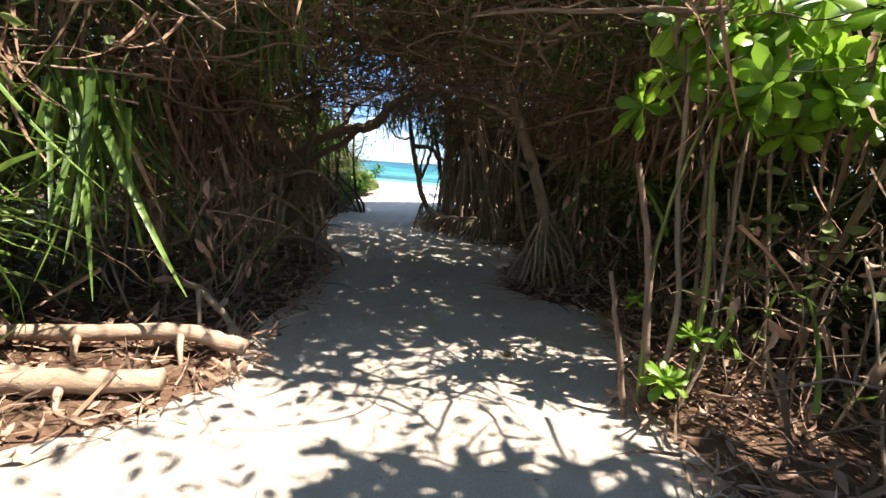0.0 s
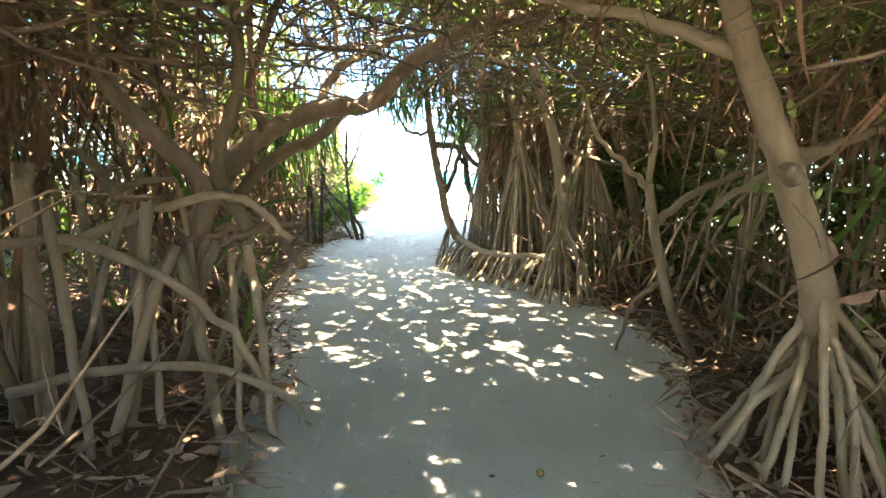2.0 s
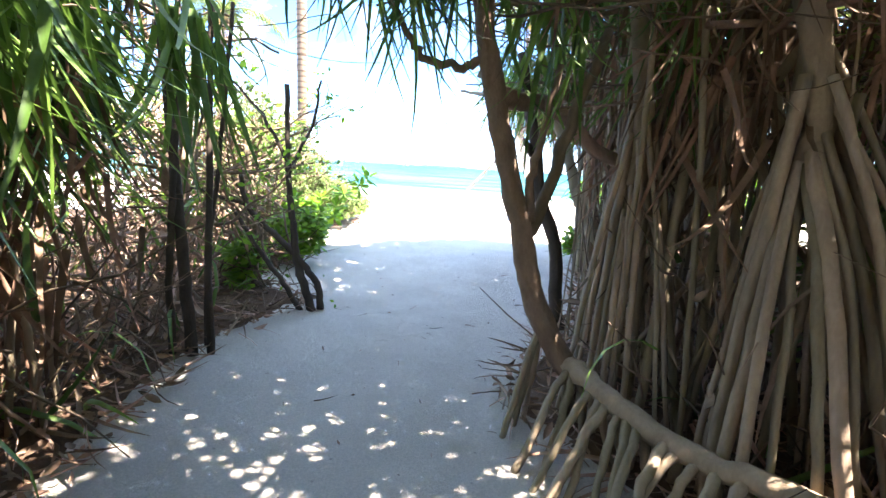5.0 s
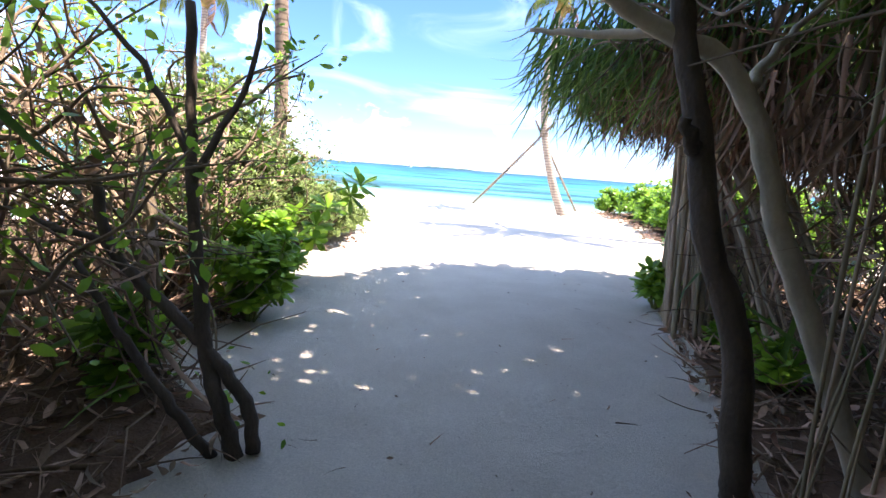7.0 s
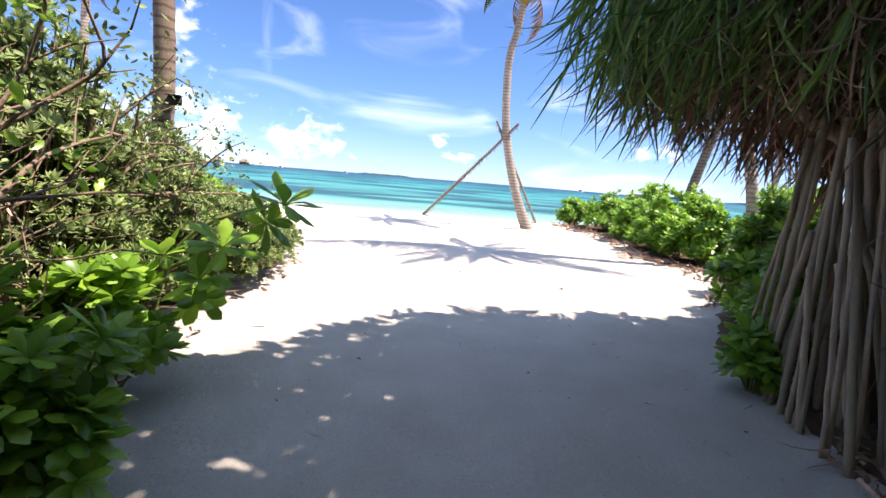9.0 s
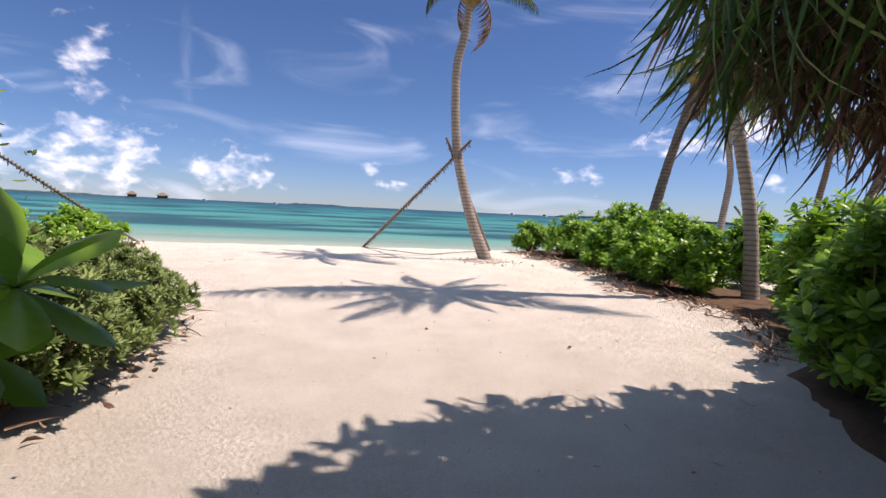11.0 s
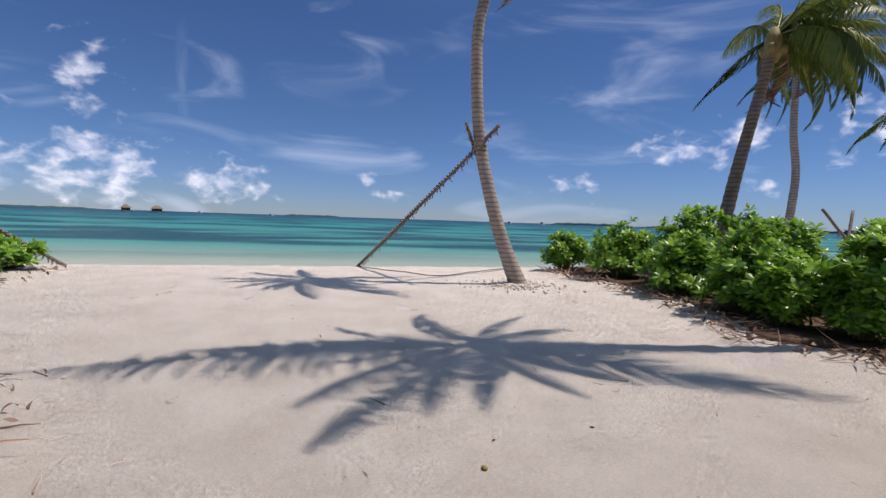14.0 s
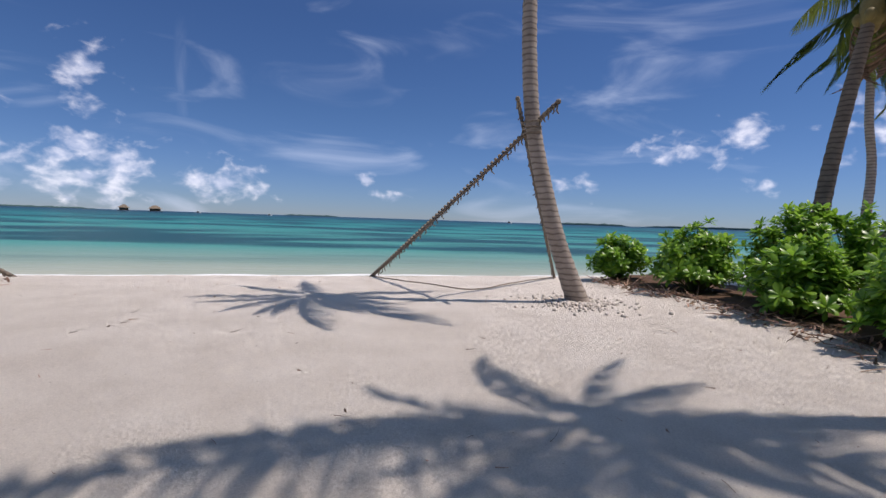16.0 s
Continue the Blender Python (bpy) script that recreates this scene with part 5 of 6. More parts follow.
stemmed_shrub("large_leaved_shrub", "tall shrub with large sunlit green leaves on bare stems",
              [([(2.85, -8.42, 0), (2.95, -8.35, 0.7), (2.92, -8.2, 1.4), (2.9, -8.15, 2.3)], 0.022, PALEBARK), ([(2.75, -8.45, 0), (2.78, -8.3, 0.8), (2.86, -8.25, 1.4), (3.1, -8.2, 2.2)], 0.014, GREENSTEM),
               ([(3.0, -8.45, 0), (3.12, -8.35, 0.8), (3.1, -8.23, 1.6), (3.2, -8.1, 2.5)], 0.02, GREENSTEM), ([(2.95, -8.5, 0), (3.15, -8.4, 0.5), (3.3, -8.2, 1.2), (3.35, -8.1, 2.1)], 0.016, PALEBARK),
               ([(2.8, -8.4, 0), (2.75, -8.34, 0.9), (2.62, -8.25, 1.6)], 0.028, BARK), ([(2.66, -8.48, 0.0), (2.58, -8.42, 0.5), (2.5, -8.36, 0.92)], 0.022, BARK),
               ([(3.1, -8.15, 1.95), (3.5, -8.1, 2.1), (3.9, -8.1, 2.3)], 0.016, GREENSTEM), ([(2.9, -8.15, 1.9), (2.75, -8.1, 2.2), (2.6, -8.1, 2.45)], 0.012, GREENSTEM)],
              hd, BIGSCAEV, 5)
# branch of broad leaves leaning over the sand, west side
stemmed_shrub("leaning_leafy_branch", "leafy branch with broad rosettes reaching over the sand",
              [([(-2.1, 6.25, 0), (-1.9, 6.15, 0.7), (-1.6, 6.05, 1.05), (-1.2, 6, 1.2)], 0.022, GREENSTEM), ([(-1.9, 6.15, 0.7), (-1.6, 5.85, 0.85), (-1.45, 5.75, 0.95)], 0.016, GREENSTEM), ([(-2.2, 6.15, 0), (-2.0, 5.95, 0.5), (-1.9, 5.85, 0.8)], 0.016, GREENSTEM)],
              [((-1.08, 6, 1.22), (0.2, 0, 1), 1.15), ((-1.2, 6, 1.1), (0.6, -0.3, 0.4), 0.9), ((-1.4, 5.75, 0.95), (0.2, -0.3, 0.8), 1.0), ((-1.5, 5.65, 0.75), (-0.2, -0.3, 0.7), 0.9), ((-1.8, 5.85, 0.85), (-0.2, 0, 1), 0.9), ((-1.6, 5.95, 0.55), (0.3, -0.5, 0.5), 0.9)], BIGSCAEV, 6)

# scattered green sprays in the tunnel and the airy tree over the west scrub
spray = Shape()
mm = [[], []]
for i, (x, y, z, s, n) in enumerate(((-1.15, -6.3, 0.75, 0.18, 26), (4.2, -8.0, 0.9, 0.45, 120), (3.9, -4.6, 1.7, 0.5, 220), (4.6, -3.4, 1.5, 0.6, 220), (4.4, -1.5, 1.4, 0.6, 160), (-2.4, -8.4, 2.0, 0.7, 500), (-2.6, -7.4, 1.6, 0.6, 300),
                                     (3.0, 0.2, 1.2, 0.4, 60), (-1.2, -9.6, 2.1, 0.4, 120))):
    for k in range(n):
        mm[k % 2].append(turn_to((R.gauss(0, 0.6), R.gauss(0, 0.6), R.gauss(0.2, 0.5)), R.uniform(0, 6), R.uniform(0.8, 1.3), (x + R.gauss(0, s), y + R.gauss(0, s), z + R.gauss(0, s * 0.8))))
for k in range(2):
    scatter(spray, OVAL[k], mm[k])
stuff("understorey_sprays", spray, SMALLLEAF, "sprays of oval green leaves in the thicket", "foliage")


def airy_tree(at, label, seed, lean, height, spread, leaves, small=False):
    """A thin-limbed small tree with sparse oval leaves."""
    r = random.Random(seed)
    t = thing("airy_tree", at, label, "tree", "thin-limbed trees")
    wood, f = Shape(), Shape()
    a = Vector(at)
    tips = []
    top = a + Vector((lean[0], lean[1], height * 0.55))
    world_part("trunk", Shape().tube(*limb([a, a.lerp(top, 0.5) + Vector((0.06, 0, 0)), top], 0.04, 0.028, 8, 5, 0, 0.008), 8, 0.06), BARK, t)
    for i in range(13):
        p = [a.lerp(top, r.uniform(0.35, 1))]
        d = Vector((r.gauss(0, 1), r.gauss(0, 1), r.uniform(0.1, 1.0))).normalized()
        for k in range(5):
            d = (d + Vector((r.gauss(0, 0.35), r.gauss(0, 0.35), r.gauss(0.02, 0.25)))).normalized()
            p.append(p[-1] + d * spread / 5)
            if k > 0:
                e = (d + Vector((r.gauss(0, 0.8), r.gauss(0, 0.8), r.gauss(0, 0.6)))).normalized()
                q = p[-1] + e * spread * 0.3
                wood.tube([p[-1], p[-1].lerp(q, 0.5) + Vector((r.gauss(0, 0.03), r.gauss(0, 0.03), 0.02)), q], (0.007, 0.005, 0.003), 4, 0, False)
                tips += [q, p[-1].lerp(q, 0.6)]
        world_part("branch", Shape().tube(*limb(p, 0.018, 0.006, 5, 3), 5, 0, False), BARK, t)
        tips.append(p[-1])
    mm = [[], []]
    for i in range(leaves):
        q = tips[i % len(tips)] + Vector((r.gauss(0, 0.09), r.gauss(0, 0.09), r.gauss(0, 0.07)))
        mm[i % 2].append(turn_to((r.gauss(0, 0.7), r.gauss(0, 0.7), r.gauss(0, 0.5)), r.uniform(0, 6), r.uniform(0.22, 0.45) if small else r.uniform(0.35, 0.75), q))
    for k in range(2):
        scatter(f, OVAL[k], mm[k])
    tagged(world_part("twig_mass", wood, BARK, t), kind="stuff")
    world_part("foliage", f, SMALLLEAF if small else NAUPAKA, t)


airy_tree((-1.9, 3.2, 0), "thin-branched tree with sparse light green leaves", 1, (-0.1, 0.1), 2.9, 1.3, 420)
airy_tree((-2.5, 2.9, 0), "thin-branched tree with sparse light green leaves", 2, (-0.3, 0.0), 3.1, 1.4, 380)
airy_tree((-2.3, 4.4, 0), "thin-branched tree with sparse light green leaves", 3, (0.1, 0.2), 2.6, 1.1, 1200, True)
airy_tree((-3.4, 4.0, 0), "thin-branched tree with sparse light green leaves", 4, (0.1, 0.0), 3.6, 1.6, 420)
airy_tree((-2.9, 5.4, 0), "thin-branched tree with sparse light green leaves", 5, (0.1, 0.2), 2.8, 1.2, 1500, True)

airy_tree((-2.1, 2.0, 0), "thin-branched tree with sparse light green leaves", 6, (-0.1, 0.3), 3.4, 1.3, 420)
airy_tree((-2.4, 3.7, 0), "thin-branched tree with sparse light green leaves", 7, (0.2, 0.1), 3.4, 1.3, 520)
airy_tree((-2.6, 6.4, 0), "thin-branched tree with sparse light green leaves", 8, (0.0, 0.1), 3.2, 1.1, 1500, True)

# bare twigs over the skirt
bare = Shape()
r_ = random.Random(3)
for i in range(34):
    p = [Vector((1.6 + r_.uniform(-0.3, 1.6), 4.0 + r_.uniform(-1.2, 1.2), 2.6 + r_.uniform(-0.1, 0.5)))]
    d = Vector((-0.8, r_.gauss(0.1, 0.5), r_.gauss(0.05, 0.3))).normalized()
    for k in range(6):
        d = (d + Vector((r_.gauss(0, 0.35), r_.gauss(0, 0.35), r_.gauss(0, 0.35)))).normalized()
        p.append(p[-1] + d * 0.17)
        if k > 1:
            q = p[-1] + (d + Vector((r_.gauss(0, 0.9), r_.gauss(0, 0.9), r_.gauss(0, 0.7)))).normalized() * 0.2
            bare.tube([p[-1], q], (0.004, 0.002), 4, 0, False)
    bare.tube(*limb(p, 0.011, 0.004, 5, 3), 5, 0, False)
stuff("bare_twigs", bare, STICK, "bare curling grey twigs over the strap leaves", "twigs")

# ---- coconut palms ----


def frond_mesh(length, droop, seed, mat, twist=0.5, ragged=0.1):
    """A feather frond along +x: midrib and drooping leaflets."""
    r = random.Random(seed)
    s = Shape()
    pts, a = [Vector((0, 0, 0))], 0.55
    n = 16
    for i in range(n):
        a -= droop / n
        pts.append(pts[-1] + Vector((math.cos(a), 0, math.sin(a))) * length / n)
    s.tube(pts, taper(n + 1, 0.03, 0.004), 5, 0, False)
    leaf = leaf_template(1.0, 0.062, 4, 0.9, 0.2, 0, -1)
    ms = []
    for i in range(58):
        u = 0.14 + 0.86 * i / 57
        q = u * n
        k = min(int(q), n - 1)
        p = pts[k].lerp(pts[k + 1], q - k)
        d = (pts[k + 1] - pts[k]).normalized()
        ll = length * 0.24 * math.sin(math.pi * (0.12 + 0.82 * u)) ** 0.7
        for sd in (-1, 1):
            if r.random() < ragged:
                continue
            e = (d * (0.45 + 0.4 * u) + Vector((0, sd, 0)) * 0.8 + Vector((0, 0, -twist + r.gauss(0, 0.15)))).normalized()
            z = e
            x = Vector((0, 0, -1)) - e * e.dot(Vector((0, 0, -1)))
            x.normalize()
            y = z.cross(x)
            ms.append(np.array(Matrix(((x.x * ll, y.x * ll, z.x * ll, p.x), (x.y * ll, y.y * ll, z.y * ll, p.y), (x.z * ll, y.z * ll, z.z * ll, p.z), (0, 0, 0, 1)))))
    scatter(s, leaf, ms)
    return s.mesh("frond", mat)


FRONDS = [frond_mesh(3.0, d, 40 + i, PALMLEAF, w, g) for i, (d, w, g) in enumerate(((0.9, 0.35, 0.08), (1.4, 0.6, 0.1), (1.9, 0.8, 0.15), (2.4, 1.0, 0.2)))]
DEADFROND = frond_mesh(2.2, 2.2, 60, THATCH, 1.0, 0.4)


def palm(pts, r0, r1, fronds, size, label, seed, bark=None, wind=0.0, nuts=4, dead=2, crown=None):
    """Ringed trunk with a swollen foot, crown of fronds, husks."""
    r = random.Random(seed)
    t = thing("coconut_palm", pts[0], label, "palm tree", "coconut palms")
    c = smooth_line(pts, 14)
    n = len(c)
    rr = [(r0 + (r1 - r0) * min(1, i / n * 1.1)) * (1 + 0.45 * math.exp(-i / n * 14)) * (1.035 if i % 2 else 0.975) for i in range(n)]
    world_part("trunk", Shape().tube(c, rr, 12, 0.02), bark or PALMBARK, t)
    top = c[-1]
    fib = Shape().tube([top + Vector((0, 0, -0.35)), top + Vector((0, 0, -0.1)), top + Vector((0, 0, 0.25)), top + Vector((0, 0, 0.5))], (r1 * 1.0, r1 * 1.9, r1 * 1.6, r1 * 0.5), 10, 0.15)
    world_part("crown_shaft", fib, HUSK, t, "fibrous brown leaf bases")
    laid = crown or [None] * fronds
    fronds = len(laid)
    for i in range(fronds + dead):
        gone = i >= fronds
        kind, grow = min(3, int(i / fronds * 4)), r.uniform(0.85, 1.1)
        az = i * 2.4 + r.uniform(-0.25, 0.25)
        if wind:
            az = math.atan2(math.sin(az), math.cos(az)) * 0.45
        up = 0.75 - 0.85 * (i / fronds) if not gone else -0.9
        if crown and not gone:
            az, up, grow, kind = radians(laid[i][0]), laid[i][1], laid[i][2], laid[i][3]
        o = new("dead_frond" if gone else "frond", DEADFROND if gone else FRONDS[kind])
        m = Matrix.Translation(top + Vector((0, 0, 0.25))) @ Matrix.Rotation(wind, 4, "Y") @ Matrix.Rotation(az, 4, "Z") @ Matrix.Rotation(-up, 4, "Y") @ Matrix.Rotation(r.gauss(0, 0.3), 4, "X") @ Matrix.Scale(size * grow, 4)
        o.parent = t
        o.matrix_parent_inverse = t.matrix_world.inverted()
        o.matrix_basis = m
    for i in range(nuts):
        bm = bmesh.new()
        bmesh.ops.create_icosphere(bm, subdivisions=2, radius=0.11)
        s = Shape().add([(q.co.x, q.co.y, q.co.z * 1.25) for q in bm.verts], [[w.index for w in f.verts] for f in bm.faces])
        bm.free()
        a = i * 1.7 + 0.3
        o = world_part("coconut", s, HUSK, t)
        o.matrix_basis = Matrix.Translation(top + Vector((math.cos(a) * 0.2, math.sin(a) * 0.2, -0.05)))
    return t


palm([(4.0, 16.9, 0.08), (3.54, 16.87, 1.13), (3.24, 16.87, 2.07), (3.05, 16.9, 2.9), (2.94, 16.9, 3.9), (2.92, 16.9, 5.1), (3.1, 16.9, 6.0), (3.2, 16.9, 6.9)], 0.135, 0.10, 13, 0.85, "curving ringed palm trunk with swing poles tied to it", 1, nuts=2,
     crown=((180, -0.1, 0.8, 0), (235, -0.2, 0.85, 1), (262, -0.15, 1.05, 1), (304, -0.05, 1.15, 0), (205, 0.3, 0.7, 1), (10, 0.1, 0.9, 1), (80, 0.6, 0.8, 1), (130, 0.7, 0.7, 1), (325, 0.5, 0.8, 1), (222, 0.1, 0.75, 1), (250, 0.2, 0.7, 1), (285, 0.1, 0.7, 1), (195, -0.2, 0.7, 2)))
palm([(7.2, 11.7, -0.05), (7.05, 11.72, 1.5), (6.65, 11.75, 3.0), (6.25, 11.8, 4.4), (6.05, 11.7, 7.2), (6.5, 11.5, 9.8)], 0.115, 0.09, 14, 1.15, "tall grey palm standing among beach shrubs", 2, dead=1,
     crown=((186, 0.0, 1.22, 0), (178, 0.35, 0.9, 1), (224, -0.15, 1.0, 1), (324, 0.0, 1.02, 0), (350, 0.1, 0.8, 1), (118, 0.6, 0.5, 2), (90, 0.8, 0.45, 1), (48, 0.5, 0.55, 2), (160, 0.4, 0.6, 2),
            (15, 0.6, 0.6, 1), (252, -0.6, 0.6, 2), (290, -0.5, 0.55, 2), (200, -0.4, 0.7, 2), (330, -0.6, 0.55, 3), (215, 0.25, 0.72, 1), (238, 0.1, 0.62, 1), (262, 0.2, 0.55, 1), (280, 0.0, 0.5, 1), (305, 0.2, 0.55, 1), (192, -0.1, 0.62, 1), (170, 0.1, 0.6, 1), (340, 0.3, 0.6, 1)))
palm([(8.9, 17.1, -0.05), (9.15, 17.1, 1.4), (9.7, 17.3, 3.0), (10.4, 17.5, 4.8), (10.75, 17.55, 5.9)], 0.16, 0.12, 26, 0.95, "leaning brown palm with thick green crown", 3, DARKPALM, 0.25)
palm([(14.0, 19.6, -0.1), (14.2, 19.7, 1.4), (14.6, 19.9, 3.2), (14.5, 20.0, 4.6), (14.7, 20.2, 6.6)], 0.13, 0.10, 22, 0.9, "slim wavy palm near the water", 4, None, 0.3)
palm([(19.0, 19.5, 0.0), (18.3, 19.4, 1.8), (18.6, 19.4, 3.6), (18.9, 19.4, 5.2)], 0.13, 0.10, 22, 0.85, "wind-bent palm farther along the beach", 5, DARKPALM, 0.4)
palm([(16.5, 17.0, 0.0), (17.0, 17.0, 1.6), (18.0, 17.0, 3.6), (18.3, 17.1, 5.4)], 0.15, 0.11, 20, 0.9, "leaning brown palm farther along the beach", 6, DARKPALM, 0.2)
palm([(15.5, 14.5, 0.0), (16.3, 14.6, 2.2), (17.0, 14.6, 4.6)], 0.14, 0.10, 14, 0.9, "leaning palm farther along the beach", 7, DARKPALM, 0.2, dead=5)
palm([(-3.0, 8.5, 0.0), (-2.95, 8.5, 1.2), (-2.9, 8.5, 2.6), (-2.95, 8.5, 5.0), (-3.0, 8.6, 7.5)], 0.12, 0.10, 12, 0.9, "palm trunk rising from the bushes with a small floodlight", 8, DARKPALM)

# small floodlight on the palm
t = thing("floodlight", (-2.75, 8.42, 2.1), "small black floodlight strapped to the palm trunk", "floodlight")
for nm, lo, hi in (("case", (-0.07, -0.05, -0.05), (0.07, 0.0, 0.05)), ("visor", (-0.08, -0.1, 0.052), (0.08, 0.01, 0.06)), ("bracket", (-0.09, 0.002, -0.03), (-0.02, 0.06, 0.0))):
    bm = bmesh.new()
    bmesh.ops.create_cube(bm, size=1)
    for q in bm.verts:
        q.co = Vector([lo[i] + (hi[i] - lo[i]) * (q.co[i] + 0.5) for i in range(3)])
    bmesh.ops.bevel(bm, geom=bm.edges[:], offset=0.006, segments=2, affect="EDGES")
    s = Shape().add([tuple(q.co) for q in bm.verts], [])
    s.f = [[w.index for w in f.verts] for f in bm.faces]
    bm.free()
    part(nm, s, DARKPLASTIC, t)

# ---- the rope swing frame at the palm ----


def decorated_pole(name, a, b, r, label, fringe=True, parent=None):
    t = parent or thing(name, a, label, "pole", "slanting poles")
    A, B = Vector(a), Vector(b)
    pole = world_part("pole", Shape().tube(*limb([A, A.lerp(B, 0.33) + Vector((0, 0, -0.04)), A.lerp(B, 0.66) + Vector((0, 0, -0.04)), B], r, r * 0.9, 7, 6, 0, 0.006), 7, 0.08), POLE, t)
    if fringe:
        wrap = Shape()
        n = int((B - A).length / 0.09)
        for i in range(n):
            q = A.lerp(B, (i + 0.5) / n) + Vector((0, 0, -0.03))
            ln = R.uniform(0.03, 0.1)
            wrap.tube([q, q + Vector((R.gauss(0, 0.015), R.gauss(0, 0.015), -ln)), q + Vector((R.gauss(0, 0.03), 0, -ln - 0.04))], (r * 0.5, r * 0.45, r * 0.25), 4, 0, False)
            wrap.tube([q + Vector((0, 0, 0.02)), q + (B - A).normalized() * 0.03 + Vector((0, 0, 0.03))], (r * 1.25, r * 1.25), 7, 0, True)
        part("rope_fringe", wrap, ROPE, pole, "ragged rope wound round the pole")
    return t


t = decorated_pole("swing_frame", (1.0, 20.4, 0.13), (3.27, 16.5, 3.24), 0.032, "slanting poles tied to the palm as a swing frame")
decorated_pole("", (5.3, 20.2, 0.13), (2.68, 16.7, 3.27), 0.028, "", True, t)
world_part("lashing", Shape().tube([(3.02 + 0.14 * math.cos(a * 0.6), 16.88 + 0.14 * math.sin(a * 0.6), 2.74 + a * 0.008) for a in range(36)], [0.013] * 36, 6, 0, True), ROPE, t)
g1 = [(1.0, 20.35), (1.9, 19.2), (2.6, 18.3), (3.9, 19.3), (5.3, 20.2)]
world_part("ground_rope", Shape().tube([(q.x, q.y, ground_z(q.x, q.y) + 0.012) for q in smooth_line([(x, y, 0) for x, y in g1], 8)], [0.011] * 33, 6, 0, True), ROPE, t)
decorated_pole("slanting_pole", (-5.3, 20.2, 0.13), (-8.7, 18.2, 3.1), 0.034, "slanting rope-wound pole above the beach shrubs")
palm([(-9.0, 17.4, 0.0), (-8.8, 17.4, 2.6), (-8.6, 17.5, 6.5)], 0.13, 0.10, 13, 0.85, "palm holding a slanting pole", 10, nuts=2)
decorated_pole("crossed_pole", (11.6, 16.2, 0.0), (13.3, 17.2, 2.0), 0.04, "crossed driftwood poles behind the shrubs", False)
decorated_pole("crossed_pole", (13.4, 16.2, 0.0), (12.0, 17.0, 2.0), 0.04, "crossed driftwood poles behind the shrubs", False)

# coral rubble round the palm's foot
rub = Shape()
bm = bmesh.new()
bmesh.ops.create_icosphere(bm, subdivisions=1, radius=1)
pv, pf = np.array([tuple(q.co) for q in bm.verts]), [tuple(w.index for w in f.verts) for f in bm.faces]
bm.free()
mm = []
for i in range(520):
    a, d = R.uniform(0, 6.283), abs(R.gauss(0, 0.4)) + 0.08
    x, y = 3.9 + math.cos(a) * d * 1.1, 16.8 + math.sin(a) * d
    mm.append(turn_to((R.gauss(0, 1), R.gauss(0, 1), 1), R.uniform(0, 6), R.uniform(0.012, 0.035), (x, y, ground_z(x, y) + 0.008 + 0.05 * max(0, 0.5 - d))))
scatter(rub, (pv, pf), mm)
stuff("coral_rubble", rub, STONE, "pale coral rubble heaped round the palm's foot", "stones")

# ---- the far side of the lagoon ----


def box_shape(lo, hi):
    s = Shape()
    v = [(x, y, z) for z in (lo[2], hi[2]) for y in (lo[1], hi[1]) for x in (lo[0], hi[0])]
    return s.add(v, [(0, 2, 3, 1), (4, 5, 7, 6), (0, 1, 5, 4), (2, 6, 7, 3), (0, 4, 6, 2), (1, 3, 7, 5)])


def at_bearing(az, d, z=SEA):
    return Vector((math.sin(radians(az)) * d, math.cos(radians(az)) * d, z))


def stilt_hut(az, d, w):
    t = thing("water_hut", at_bearing(az, d), "small thatched hut on stilts in the lagoon", "hut", "huts on the lagoon")
    deck = part("deck", box_shape((-w * 0.6, -w * 0.5, 1.0), (w * 0.6, w * 0.5, 1.25)), HUTWALL, t)
    part("wall", box_shape((-w * 0.42, -w * 0.35, 1.25), (w * 0.42, w * 0.35, 3.2)), HUTWALL, t)
    r = Shape().add([(-w * 0.58, -w * 0.5, 3.0), (w * 0.58, -w * 0.5, 3.0), (w * 0.58, w * 0.5, 3.0), (-w * 0.58, w * 0.5, 3.0), (-w * 0.15, 0, 5.4), (w * 0.15, 0, 5.4)],
                    []) 
    r.f = [(0, 1, 5, 4), (2, 3, 4, 5), (1, 2, 5), (3, 0, 4), (3, 2, 1, 0)]
    part("roof", r, THATCHROOF, t, smooth=False)
    for sx in (-0.5, 0, 0.5):
        for sy in (-0.4, 0.4):
            part("stilt", Shape().tube([(sx * w, sy * w, -1.5), (sx * w, sy * w, 1.05)], (0.15, 0.15), 6), HUTWALL, deck)


stilt_hut(-17.9, 430, 5.5)
stilt_hut(-15.3, 430, 7.0)


def boat(az, d, ln, label, high=1.0):
    t = thing("motor_boat", at_bearing(az, d), label, "boat", "boats on the lagoon")
    hull = Shape().add([(-ln / 2, -1, -0.3), (ln * 0.3, -1, -0.3), (ln / 2, 0, 0.2), (ln * 0.3, 1, -0.3), (-ln / 2, 1, -0.3), (-ln / 2, -1.2, 0.9), (ln * 0.3, -1.2, 1.0), (ln * 0.58, 0, 1.4), (ln * 0.3, 1.2, 1.0), (-ln / 2, 1.2, 0.9)], [])
    hull.f = [(0, 1, 6, 5), (1, 2, 7, 6), (2, 3, 8, 7), (3, 4, 9, 8), (4, 0, 5, 9), (5, 6, 7, 8, 9), (4, 3, 2, 1, 0)]
    part("hull", hull, BOATWHITE, t, smooth=False)
    cabin = part("cabin", box_shape((-ln * 0.2, -0.8, 0.9), (ln * 0.15, 0.8, 0.9 + high)), HUTWALL, t)
    part("cabin_roof", box_shape((-ln * 0.26, -1.0, 0.9 + high), (ln * 0.2, 1.0, 1.1 + high)), BOATWHITE, cabin)


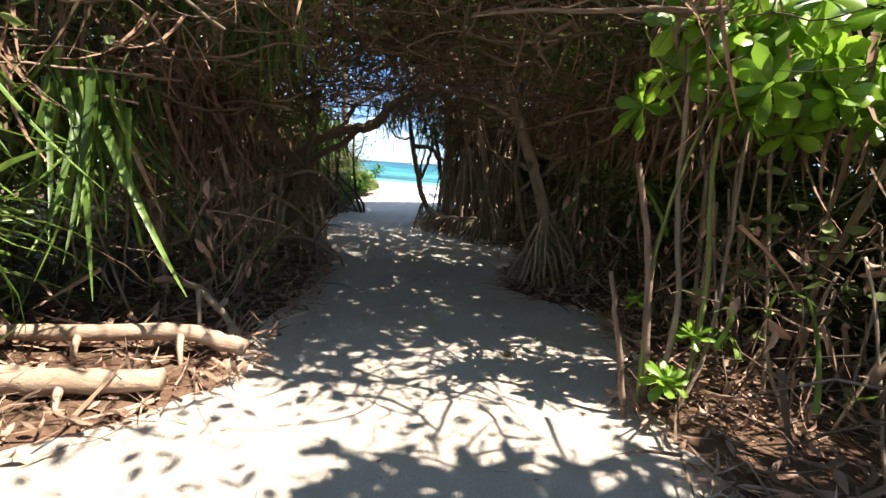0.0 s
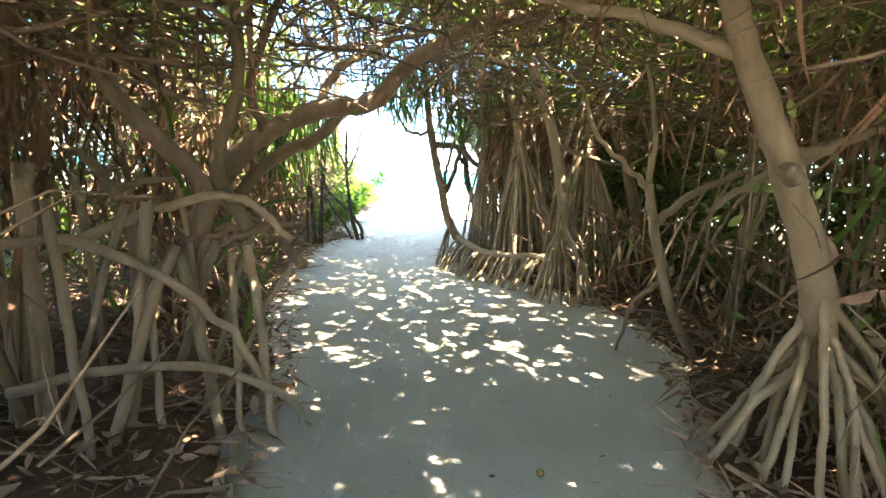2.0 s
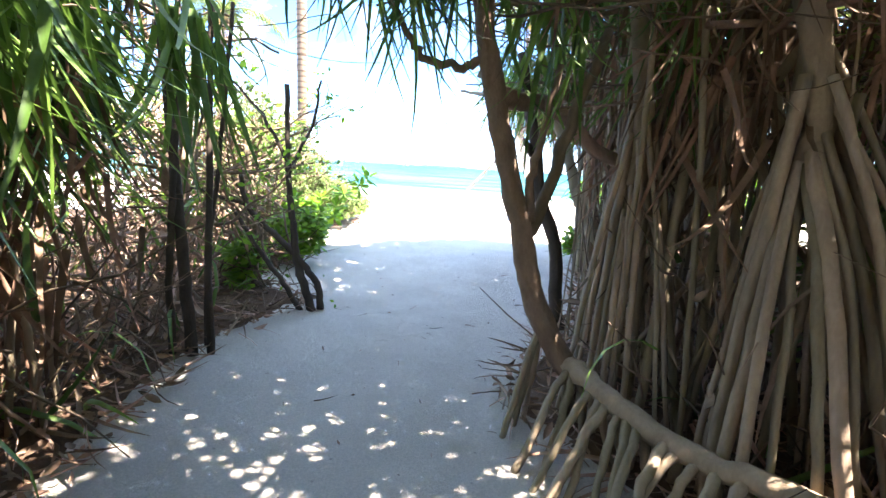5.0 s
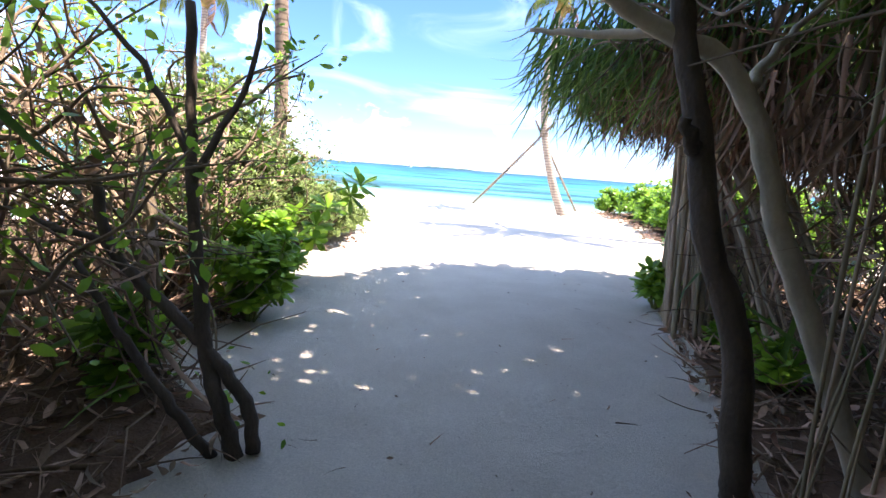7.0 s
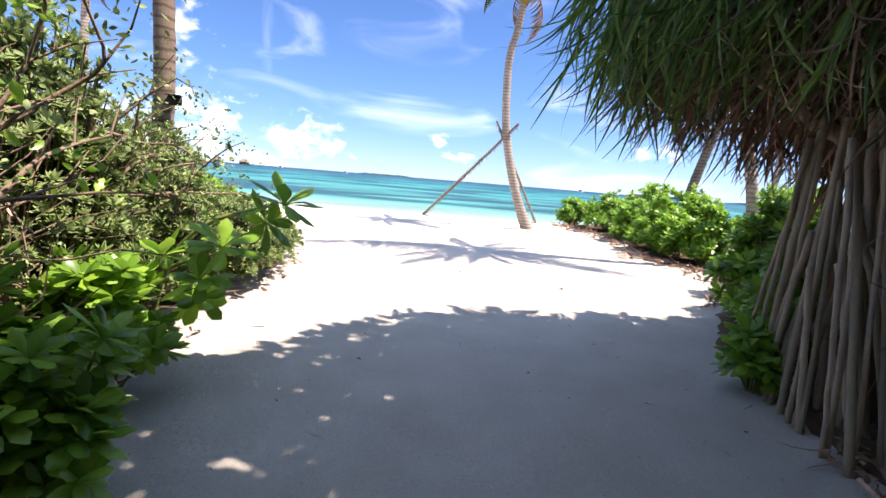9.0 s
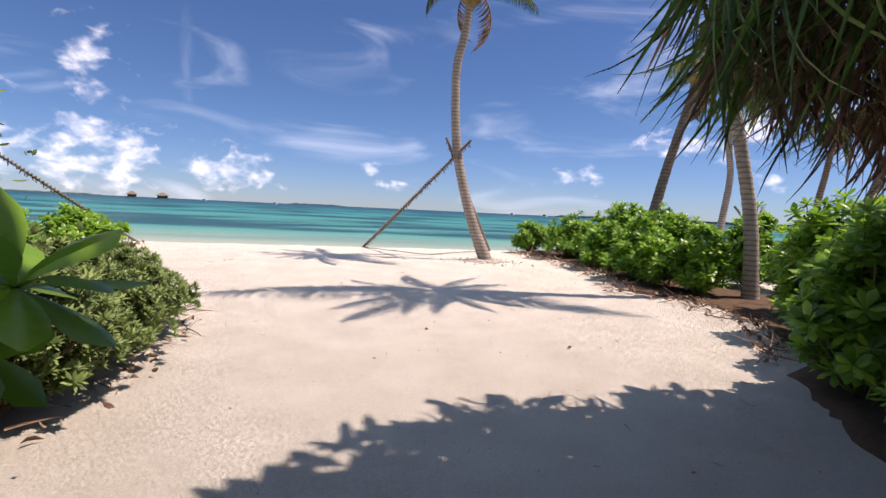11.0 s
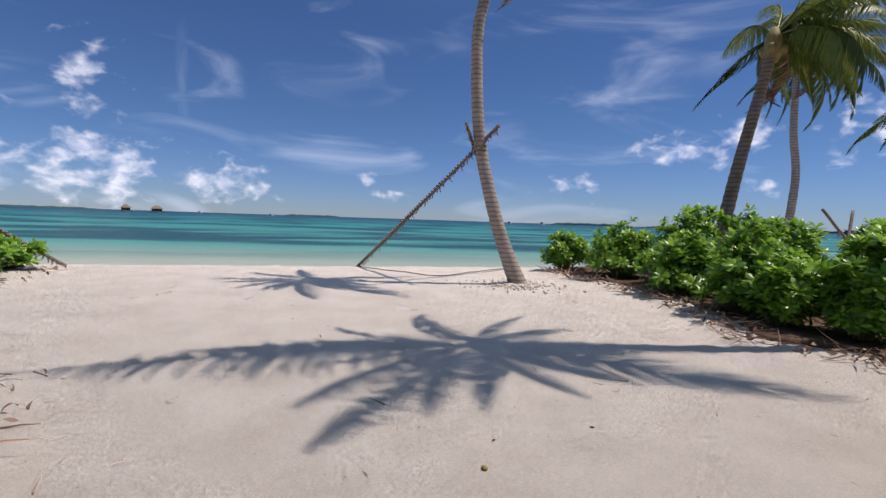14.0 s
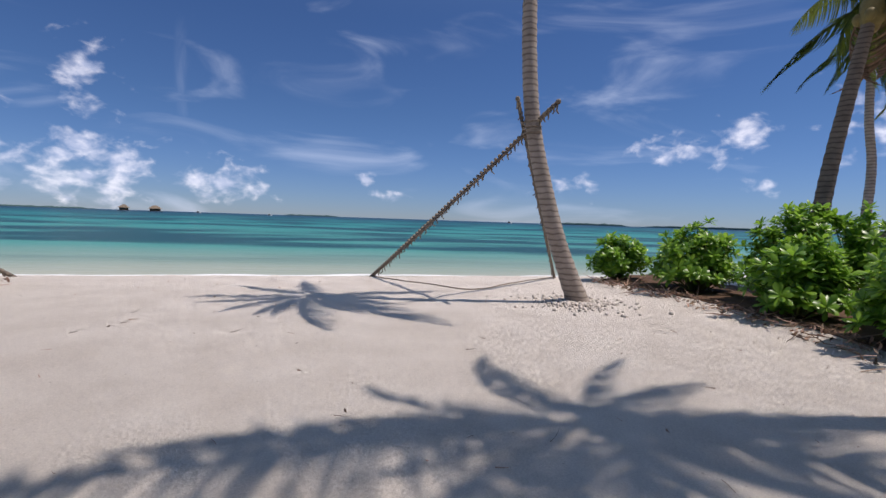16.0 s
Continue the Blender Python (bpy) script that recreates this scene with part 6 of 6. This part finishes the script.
boat(-4.6, 520, 5, "small white boat on the far lagoon")
boat(-11.6, 700, 7, "small dark-cabined boat on the far lagoon", 1.6)
boat(22.3, 600, 7, "small boat near the far reef", 1.6)
boat(26.0, 600, 8, "small boat near the far reef", 1.8)
for k, (az, d, ln) in enumerate(((53.0, 190, 9), (54.6, 185, 11), (56.5, 190, 9))):
    boat(az, d, ln, "white boat moored at the jetty", 1.6)


def far_island(az0, az1, d, high, seed):
    """A low wooded island on the horizon."""
    n = 60
    s = Shape()
    pts = []
    for i in range(n + 1):
        u = i / n
        p = at_bearing(az0 + (az1 - az0) * u, d, SEA - 1)
        q = at_bearing(az0 + (az1 - az0) * u, d + 60, SEA - 1)
        h = high * min(1, 6 * u, 6 * (1 - u)) * (0.75 + 0.5 * noise.noise((u * 14 + seed, 0, 0)) + 0.3 * noise.noise((u * 55 + seed, 3, 0)))
        pts += [p, p + Vector((0, 0, 1 + h)), q + Vector((0, 0, 1 + h)), q]
    s.add([tuple(p) for p in pts], [(i * 4 + k, (i + 1) * 4 + k, (i + 1) * 4 + k + 1, i * 4 + k + 1) for i in range(n) for k in range(3)])
    tagged(part("backdrop_island", s, FARLAND), "low wooded island on the horizon", "island", kind="structure")


far_island(-3.5, 3.2, 2200, 7, 1)
far_island(27, 36, 2200, 11, 2)
far_island(-30, -20, 2600, 8, 3)
far_island(36, 62, 2400, 12, 4)

# jetty on the far shore
t = thing("jetty", at_bearing(55, 200), "long low jetty on piles over the lagoon", "jetty")
part("deck", box_shape((-16, -1.0, 0.9), (18, 1.0, 1.15)), HUTWALL, t)
for i in range(12):
    part("pile", Shape().tube([(-15 + i * 3, 0, -1.5), (-15 + i * 3, 0, 1.0)], (0.14, 0.14), 6), HUTWALL, t)

# thin wash of foam along the shore
fo = Shape()
n = 240
pts = []
for i in range(n + 1):
    x = -60 + 130 * i / n
    y = 22.9 + 0.35 * noise.noise((x * 0.25, 1, 0)) + 0.12 * noise.noise((x * 1.3, 2, 0))
    w = 0.10 + 0.16 * max(0, noise.noise((x * 0.7, 5, 0)) + 0.3)
    pts += [(x, y, SEA + 0.006), (x, y + w, SEA + 0.014), (x, y + 2 * w, SEA + 0.006)]
fo.add(pts, [(i * 3 + k, (i + 1) * 3 + k, (i + 1) * 3 + k + 1, i * 3 + k + 1) for i in range(n) for k in range(2)])
stuff("shore_foam", fo, FOAM, "thin line of foam along the shore", "foam")
